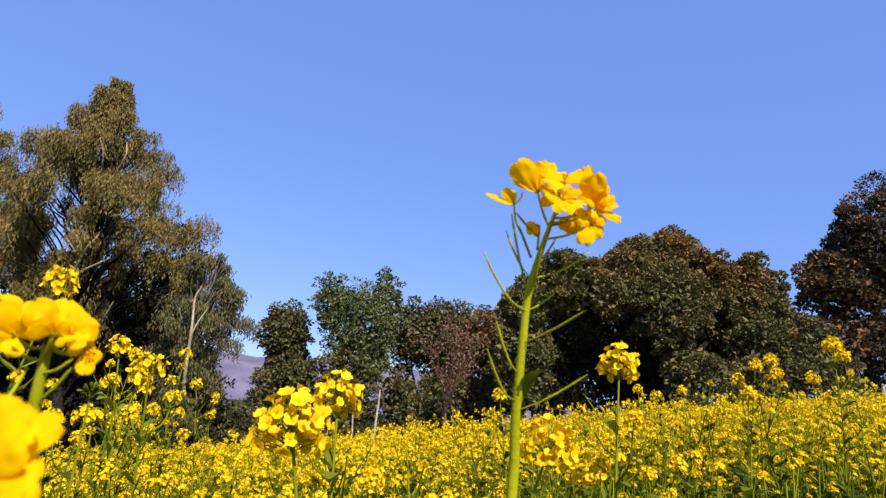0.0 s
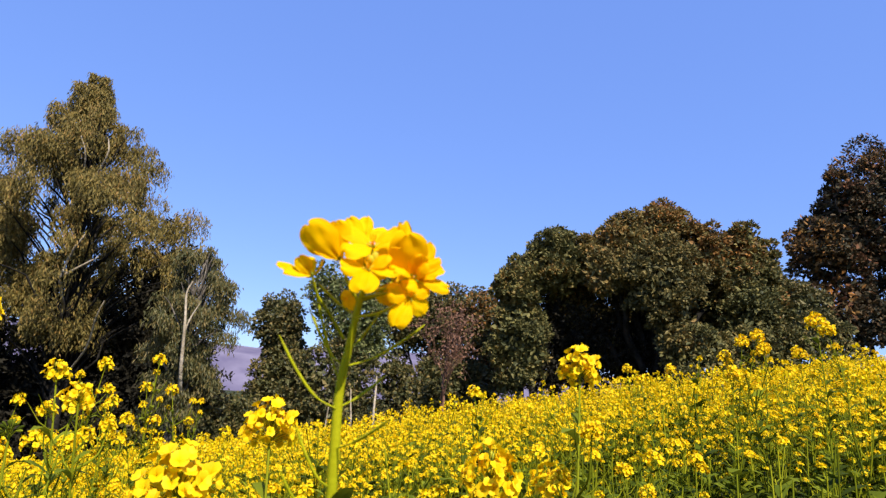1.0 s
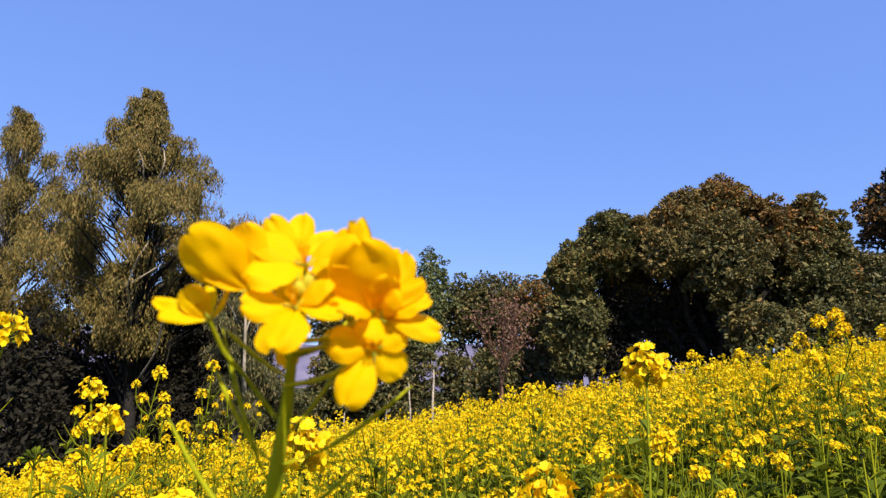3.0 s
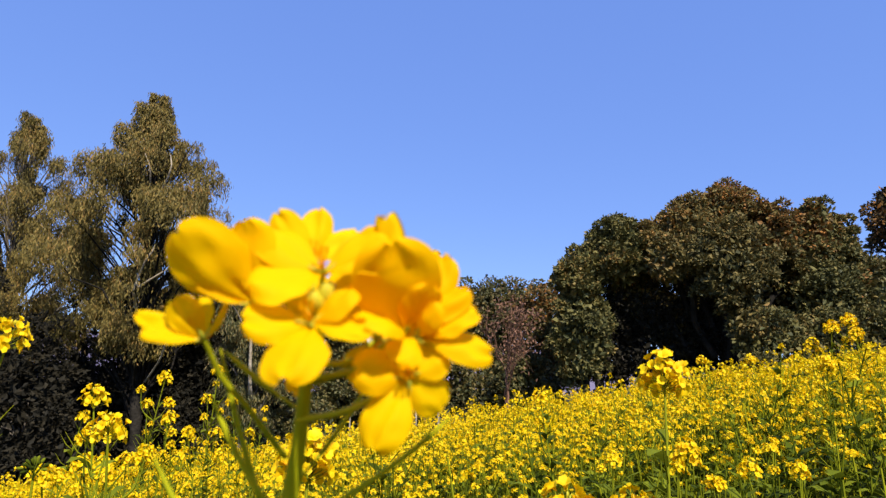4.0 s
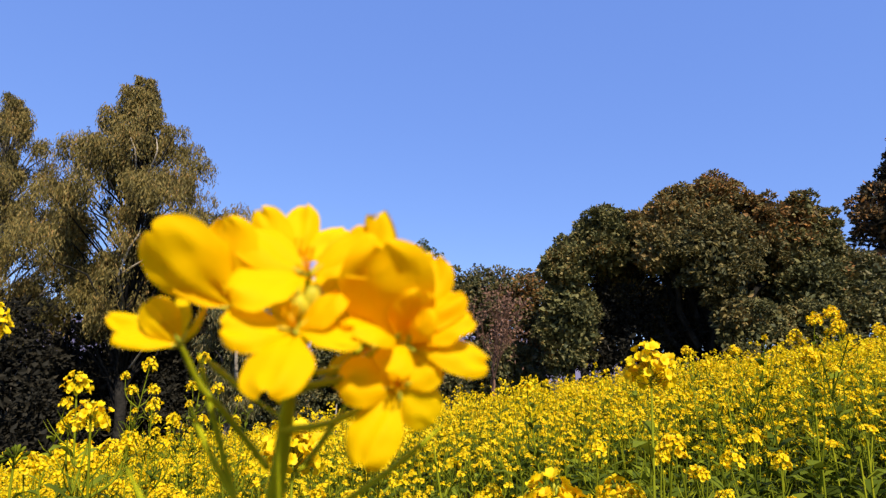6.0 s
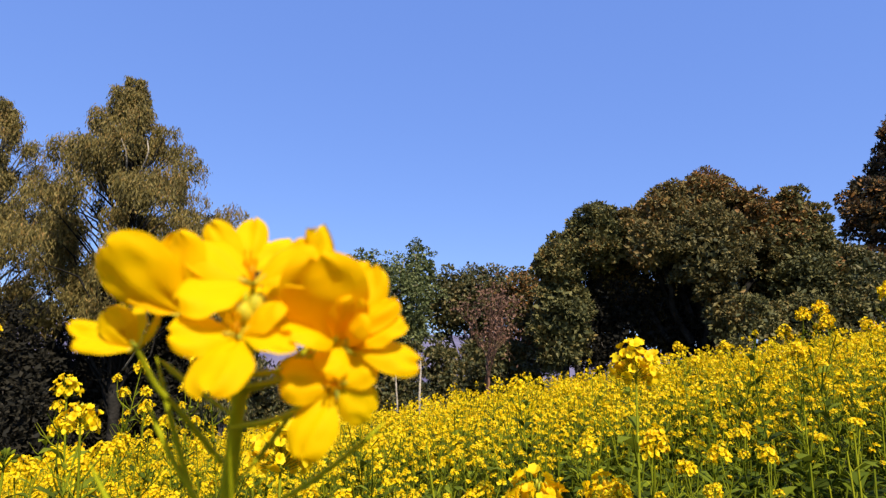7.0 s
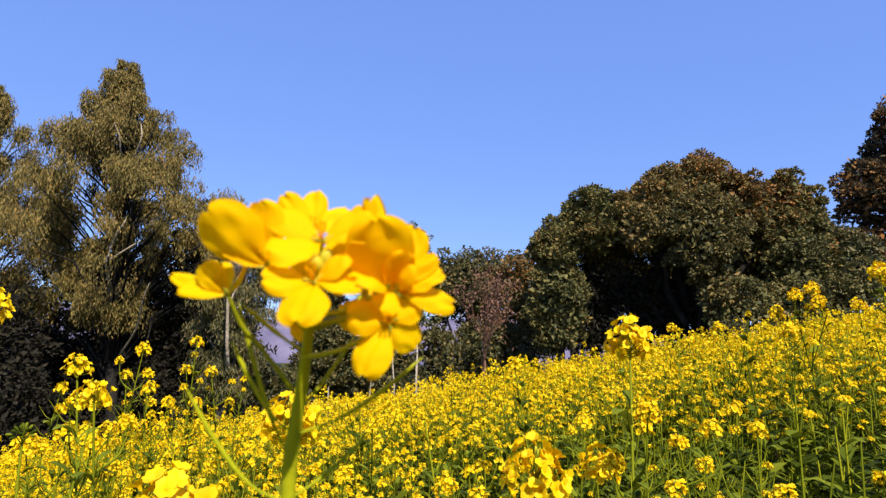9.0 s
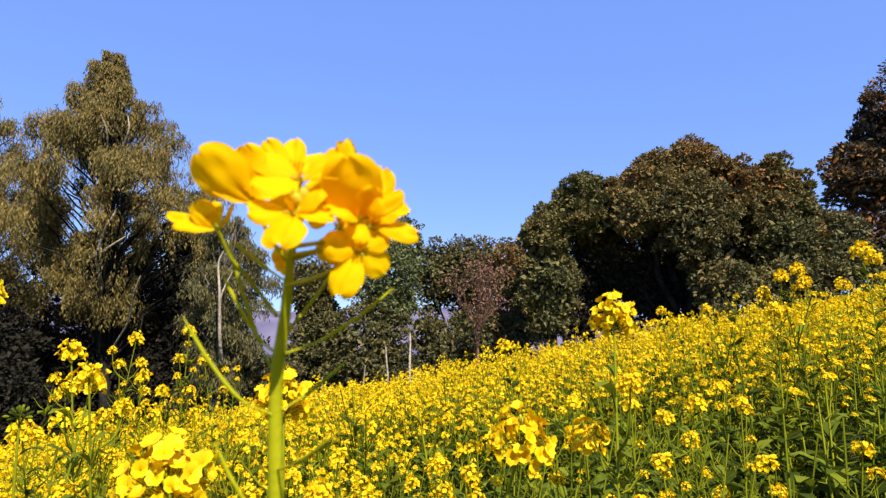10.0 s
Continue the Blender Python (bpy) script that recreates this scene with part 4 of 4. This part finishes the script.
def hero_stalk():
    top = tagged(new("mustard_stalk", None), "single tall mustard stalk with a yellow flower cluster and thin pods", "plant")
    g = Geo()
    line = bend([(-0.050, 0.210, -0.02), (-0.052, 0.205, 0.4), (-0.047, 0.195, 0.8), (-0.042, 0.182, 1.06), (-0.0396, 0.175, 1.155), (-0.0415, 0.168, 1.1888), (-0.0418, 0.1615, 1.2211),
                 (-0.0415, 0.1575, 1.2420), (-0.0385, 0.152, 1.2600), (-0.0350, 0.1425, 1.2758), (-0.0325, 0.1400, 1.2830)], 6)
    z = line[:, 2]
    tube(g, line, np.interp(z, [0, 0.8, 1.15, 1.22, 1.25, 1.262, 1.283], [0.0050, 0.0035, 0.0025, 0.0019, 0.0016, 0.0013, 0.0007]), 10)
    part("stem", g.mesh("stem", [STEM]), top)
    # open flowers, half-open ones and the stalks that carry them
    laid_flower(top, (-43.5, 139.5, 1284.0), (-0.5, -0.3, 0.8), (-36.8, 145, 1271.5), 1, (
        ((-54.8, 131.8, 1294.2), 11.2, (0.25, -1, -0.4), 0.8, 0.58), ((-46.2, 136.5, 1297.2), 9.5, (-0.5, -1, 0), 0.6, 0.62),
        ((-50.5, 144.0, 1298.6), 10.0, (0.2, -1, 0.2), -1.0, 0.62), ((-52.7, 136.7, 1286.8), 1.9, (0, -0.5, 1), -0.6, 0.5)))
    laid_flower(top, (-32.8, 138.0, 1289.0), (0, -0.55, 0.8), (-33.6, 140.5, 1280.0), 3, (
        ((-43.8, 138.5, 1295.6), 7.6, (0.1, -0.75, 0.65), 0.8, 0.60), ((-23.1, 137.5, 1295.4), 8.2, (-0.1, -0.8, 0.55), 0.8, 0.60),
        ((-41.8, 130.5, 1285.6), 9.6, (-0.15, -0.8, 0.6), 1.0, 0.60), ((-21.0, 133.5, 1289.8), 6.0, (0.1, -0.6, 0.8), 0.9, 0.58)))
    laid_flower(top, (-36.5, 144.5, 1292.0), (-0.1, 0.2, 0.95), (-33.8, 141.0, 1279.0), 8, (
        ((-42.2, 141.0, 1300.0), 5.2, (0, -1, 0.3), 0.5, 0.6), ((-36.5, 147.0, 1302.6), 5.4, (0.2, -1, 0.2), 0.5, 0.6),
        ((-29.5, 148.0, 1298.8), 6.0, (0, -1, 0.4), 0.5, 0.6), ((-33.0, 152.0, 1296.5), 6.0, (0, -0.4, 1), 0.5, 0.6)))
    laid_flower(top, (-33.4, 135.5, 1280.6), (-0.05, -0.75, 0.6), (-34.6, 142.0, 1275.8), 4, (
        ((-42.4, 130.5, 1280.4), 7.4, (0.1, -0.95, 0.4), 0.7, 0.60), ((-26.8, 134.0, 1286.0), 7.0, (0, -0.6, 0.8), 0.8, 0.60),
        ((-23.3, 132.0, 1279.4), 5.2, (0.1, -0.7, 0.7), 0.8, 0.58), ((-34.2, 126.8, 1271.8), 9.2, (0, -0.85, 0.5), 1.4, 0.62)))
    laid_flower(top, (-19.6, 141.0, 1280.2), (-0.1, -0.4, 0.9), (-35.2, 143, 1274.5), 5, (
        ((-23.4, 137.5, 1298.6), 6.4, (-0.7, -0.7, 0.1), 0.6, 0.42), ((-21.2, 130.0, 1292.4), 13.0, (0.1, -1, -0.3), 1.0, 0.46),
        ((-14.1, 141.5, 1293.6), 8.6, (0.1, -0.9, 0.4), 0.9, 0.66), ((-9.6, 140.3, 1287.2), 5.4, (0.2, -0.8, 0.6), 0.8, 0.6),
        ((-24.6, 131.8, 1281.2), 7.4, (0.05, -0.75, 0.6), 1.0, 0.60), ((-15.4, 134.5, 1286.4), 6.0, (0.3, -1, -0.2), 0.6, 0.55)))
    laid_flower(top, (-17.6, 141.0, 1279.4), (0.85, -0.3, 0.2), (-35.9, 144, 1272.5), 6, (
        ((-8.3, 140.6, 1283.9), 6.0, (0.05, -0.7, 0.7), 0.8, 0.62), ((-5.5, 141.5, 1277.1), 6.0, (0.1, -0.8, 0.55), 0.9, 0.64),
        ((-15.2, 136.0, 1284.6), 6.0, (-0.2, -1, 0.2), 0.8, 0.6), ((-20.6, 137.0, 1275.4), 5.6, (-0.2, -1, 0.1), 0.7, 0.6)))
    laid_flower(top, (-19.0, 140.5, 1273.2), (0.1, -0.85, 0.1), (-37.7, 148, 1265.8), 7, (
        ((-26.6, 136.1, 1274.2), 7.0, (0.1, -1, 0.15), 0.9, 0.60), ((-23.4, 136.5, 1262.5), 7.4, (-0.25, -1, 0.1), 1.0, 0.62),
        ((-13.0, 143.5, 1268.6), 6.6, (0.2, -1, 0), 0.7, 0.62), ((-13.0, 141.5, 1277.2), 5.8, (0.1, -1, 0.3), 0.7, 0.60)))
    laid_flower(top, (-52.9, 143.0, 1278.4), (-0.6, -0.1, 0.75), (-41.6, 156, 1259.0), 2, (
        ((-65.8, 144.0, 1282.9), 4.2, (0, -0.7, 0.7), 0.5, 0.55), ((-62.2, 139.8, 1279.3), 3.8, (0, -0.8, 0.6), 0.4, 0.55),
        ((-58.0, 140.8, 1284.8), 5.4, (0.1, -1, 0.1), 0.6, 0.60), ((-55.4, 144.0, 1285.4), 4.8, (-0.2, -1, 0.1), 0.5, 0.66), ((-49.5, 142.5, 1284.5), 1.5, (0.8, -0.6, 0), 1.1, 0.5)), ((-47.8, 150, 1268.3), (-51.0, 147, 1272.5)))
    laid_flower(top, (-38.4, 157.5, 1274.8), (-0.7, 0, -0.3), (-39.4, 154, 1262.5), 11, (
        ((-44.0, 159.5, 1272.2), 4.6, (0, -1, 0.2), 0.7, 0.6), ((-41.5, 156.0, 1270.0), 4.8, (0.2, -1, 0), 0.7, 0.6), ((-44.6, 158.5, 1275.0), 4.4, (0, -1, 0.2), 0.5, 0.6)))
    laid_flower(top, (-33.5, 145.0, 1283.0), (0.1, 0.3, 0.9), (-34.4, 142.0, 1277.0), 13, (
        ((-40.0, 144.0, 1290.5), 8.0, (0, -1, 0.3), 0.8, 0.6), ((-27.0, 146.0, 1291.5), 8.5, (0, -1, 0.3), 0.8, 0.6),
        ((-27.0, 143.5, 1282.0), 7.0, (0, -1, 0.3), 0.6, 0.6), ((-41.0, 147.0, 1284.0), 7.0, (0, -1, 0.3), 0.6, 0.6)))
    laid_flower(top, (-25.5, 148.5, 1279.5), (0.3, 0.3, 0.6), (-36.2, 145, 1271.5), 12, (
        ((-29.0, 150.5, 1271.6), 7.4, (-0.1, -1, -0.2), 0.8, 0.6), ((-21.0, 153.0, 1286.0), 8.0, (0, -1, 0.3), 0.6, 0.6),
        ((-24.0, 152.0, 1270.8), 7.0, (0, -1, -0.2), 0.8, 0.6), ((-15.0, 152.0, 1279.0), 7.0, (0.2, -1, 0.2), 0.6, 0.6)))
    # closed buds at the tip
    rng = np.random.default_rng(12)
    for k in range(8):
        a = k * 2.4
        tip = np.array([-0.0318 + 0.0034 * math.cos(a) * (k / 8) ** 0.5, 0.1385 + 0.0034 * math.sin(a) * (k / 8) ** 0.5, 1.2865 - 0.0003 * k])
        g = Geo()
        foot = np.array([-0.0328, 0.1402, 1.2815])
        d = tip - foot
        tube(g, [foot, foot + d * 0.35, foot + d * 0.5, foot + d * 0.85, foot + d * 1.15, foot + d * 1.25], [0.0003, 0.0004, 0.0011, 0.0015, 0.0010, 0.0002], 8, 0)
        part("bud", g.mesh("bud", [BUD]), top)
    # thin seed pods along the stem
    for a, b, sag in (((-0.0392, 0.1545, 1.2496), (-0.0128, 0.1596, 1.2665), 0.0022), ((-0.0420, 0.1575, 1.2348), (-0.0638, 0.1525, 1.2588), 0.0045), ((-0.0418, 0.1575, 1.2350), (-0.0262, 0.1710, 1.2478), 0.001),
                      ((-0.0415, 0.1610, 1.2211), (-0.0222, 0.1321, 1.2331), 0.001), ((-0.0400, 0.1560, 1.2490), (-0.0545, 0.1520, 1.2692), 0.003), ((-0.0416, 0.1640, 1.2077), (-0.0551, 0.1550, 1.2286), 0.004),
                      ((-0.0415, 0.1660, 1.1960), (-0.0586, 0.1500, 1.2154), 0.005), ((-0.0413, 0.1670, 1.1920), (-0.0153, 0.1500, 1.2094), 0.0015), ((-0.0412, 0.1580, 1.2430), (-0.0530, 0.1500, 1.2775), 0.003),
                      ((-0.0400, 0.1550, 1.2540), (-0.0290, 0.1640, 1.2720), 0.001), ((-0.0392, 0.1525, 1.2676), (-0.0514, 0.1480, 1.2770), 0.0004)):
        a, b = np.array(a), np.array(b)
        g = Geo()
        p = bend([a, a * 0.65 + b * 0.35 - [0, 0, sag], a * 0.3 + b * 0.7 - [0, 0, sag * 0.8], b], 6)
        tube(g, p, np.interp(np.linspace(0, 1, len(p)), [0, 0.3, 0.38, 0.85, 0.93, 1], [0.00032, 0.00032, 0.00055, 0.00052, 0.0003, 0.00015]), 7)
        part("seed_pod", g.mesh("seed_pod", [STEM]), top)
    v, q = leaf_blade(0.024, 0.0075, 10, 4, np.random.default_rng(3), 0.1)
    ob = part("leaf", mesh_from("leaf", v, q, np.zeros(len(q)), [LEAF]), top, pose(-0.0405, 0.166, 1.192, 0, -48, -55))


hero_stalk()


def beside_stalk():
    """A stalk a hand's length off, with a broad cluster of open flowers."""
    top = tagged(new("mustard_stalk", None), "yellow mustard stalk with a broad flower cluster", "plant")
    g = Geo()
    line = bend(np.array([(-222, 96, -60), (-216, 96, 500), (-205, 93, 900), (-198, 89, 1080), (-195.3, 83.2, 1151.1), (-194.6, 75.9, 1175.4), (-194.4, 73.8, 1192.9)]) / 1000, 6)
    tube(g, line, np.linspace(0.0042, 0.0013, len(line)), 8)
    part("stem", g.mesh("stem", [STEM]), top)
    laid_flower(top, (-199.3, 66.2, 1194.5), (-0.4, -0.3, 0.8), (-194.4, 73.8, 1192.9), 41, (
        ((-201.8, 59.1, 1203.4), 11.2, (0.3, -0.7, 0.65), 1.0, 0.6), ((-201.8, 68.6, 1203.9), 8.6, (0.3, -0.7, 0.65), 0.8, 0.6), ((-203.7, 58.5, 1196.2), 9.5, (0.4, -0.9, 0.2), 1.0, 0.6), ((-195.6, 63.5, 1198.3), 7.7, (0.4, -0.9, 0.2), 0.6, 0.6), ((-199.3, 62.8, 1189.6), 7.7, (0.4, -0.9, 0.2), 0.8, 0.6)))
    laid_flower(top, (-191.1, 68.6, 1196.3), (0, -0.5, 0.85), (-194.4, 73.8, 1192.9), 42, (
        ((-195.1, 63.1, 1204.9), 9.5, (0.3, -0.7, 0.65), 0.8, 0.6), ((-191.1, 72.2, 1207.1), 10.3, (0.3, -0.7, 0.65), 1.0, 0.6), ((-192.3, 60.8, 1198.3), 6.9, (0.4, -0.9, 0.2), 0.6, 0.6), ((-186.7, 66.2, 1199.7), 7.7, (0.4, -0.9, 0.2), 0.6, 0.6)))
    laid_flower(top, (-188.3, 68.9, 1197.0), (0.7, -0.4, 0.4), (-194.4, 73.8, 1192.9), 43, (
        ((-185.5, 71.0, 1204.2), 7.3, (0.3, -0.7, 0.65), 0.8, 0.6), ((-180.3, 71.8, 1199.9), 6.9, (0.4, -0.9, 0.2), 0.8, 0.6), ((-181.3, 69.4, 1195.3), 6.5, (0.4, -0.9, 0.2), 0.6, 0.6), ((-185.3, 66.2, 1194.6), 5.2, (0.4, -0.9, 0.2), 0.5, 0.6)))
    laid_flower(top, (-183.6, 73.9, 1193.6), (0.6, -0.5, -0.3), (-194.4, 73.8, 1192.9), 44, (
        ((-186.7, 70.1, 1193.2), 4.3, (0.4, -0.9, 0.2), 0.4, 0.6), ((-181.1, 72.0, 1186.3), 4.7, (0.4, -0.9, 0.2), 0.4, 0.6), ((-180.1, 75.7, 1190.5), 4.3, (0.4, -0.9, 0.2), 0.4, 0.6), ((-181.3, 73.9, 1194.8), 3.9, (0.4, -0.9, 0.2), 0.4, 0.6)))
    for a, b in (((-193.2, 73.5, 1185.7), (-184.4, 70.2, 1190.4)), ((-192.6, 73.8, 1178.2), (-184.2, 70.4, 1188.1)), ((-197.0, 71.3, 1186.7), (-195.8, 63.7, 1177.1)), ((-194.2, 72.9, 1188.8), (-197.6, 62.7, 1191.8)), ((-194.1, 72.9, 1190.4), (-189.7, 67.1, 1195.8))):
        a, b = np.array(a) / 1000, np.array(b) / 1000
        g = Geo()
        p = bend([a, a * 0.5 + b * 0.5 - [0, 0, 0.001], b], 6)
        tube(g, p, np.interp(np.linspace(0, 1, len(p)), [0, 0.35, 0.85, 1], [0.0003, 0.0005, 0.0005, 0.00015]), 7)
        part("seed_pod", g.mesh("seed_pod", [STEM]), top)


beside_stalk()


def low_stalk():
    """A lower stalk very close by, of which two flowers show."""
    top = tagged(new("mustard_stalk", None), "low mustard stalk with two open lemon yellow flowers", "plant")
    g = Geo()
    line = bend(np.array([(-178, 4, -60), (-176, 4, 400), (-172, 2, 800), (-164, 0, 1050), (-158, -2.6, 1140), (-156.5, -3.2, 1163.4)]) / 1000, 6)
    tube(g, line, np.linspace(0.0042, 0.0015, len(line)), 8)
    part("stem", g.mesh("stem", [STEM]), top)
    laid_flower(top, (-152.2, -10.9, 1173.2), (0.5, -0.6, 0.6), (-156.5, -3.2, 1163.4), 51, (
        ((-148.9, -8.4, 1180.5), 9.5, (0.3, -0.7, 0.65), 0.8, 0.6), ((-142.2, -9.4, 1178.1), 7.3, (0.3, -0.7, 0.65), 0.8, 0.6), ((-143.2, -14.7, 1174.7), 7.7, (0.4, -0.9, 0.2), 0.6, 0.6)))
    laid_flower(top, (-150.2, -12.7, 1168.0), (0.5, -0.6, 0.6), (-155.2, -3.2, 1159.4), 52, (
        ((-141.6, -12.2, 1170.0), 9.0, (0.3, -0.7, 0.65), 0.8, 0.6), ((-148.7, -6.7, 1171.4), 7.7, (0.3, -0.7, 0.65), 0.8, 0.6), ((-142.7, -15.7, 1166.4), 7.7, (0.4, -0.9, 0.2), 0.6, 0.6)))


low_stalk()


def budding_stalk(tip, foot, label):
    """A slender stalk with closed green buds, not yet in bloom."""
    rng = np.random.default_rng(71)
    top = tagged(new("mustard_stalk", None), label, "plant")
    tip = np.array(tip)
    ground = np.array([foot[0], foot[1], float(ground_z(*foot)) - 0.02])
    g = Geo()
    line = bend([ground, ground * 0.6 + tip * 0.4 + [0.01, 0, 0], ground * 0.2 + tip * 0.8 + [0.006, 0, 0], tip], 6)
    tube(g, line, np.linspace(0.0042, 0.0014, len(line)), 7)
    part("stem", g.mesh("stem", [STEM_FIELD]), top)
    for k in range(16):
        a, f = k * 2.39996, (k + 0.5) / 16
        d = np.array([math.cos(a) * f ** 0.5, math.sin(a) * f ** 0.5, 0.8 - 0.9 * f])
        g = Geo()
        e = tip + d * 0.016
        tube(g, [tip - [0, 0, 0.012 * f], tip * 0.4 + e * 0.6, e, e + d * 0.003, e + d * 0.005], [0.0004, 0.0006, 0.0021, 0.0018, 0.0003], 6)
        part("bud", g.mesh("bud", [LEAF]), top)
    for k in range(4):
        size = rng.uniform(0.22, 0.38)
        part("leaf", LEAVES[k % 3], top, pose(*(tip - [0, 0, 0.05 + 0.07 * k]), 0, -10, k * 137) @ Matrix.Diagonal((size, size, size, 1)))


budding_stalk((-0.53, 0.80, 1.170), (-0.54, 0.81), "slender mustard stalk with closed green buds")
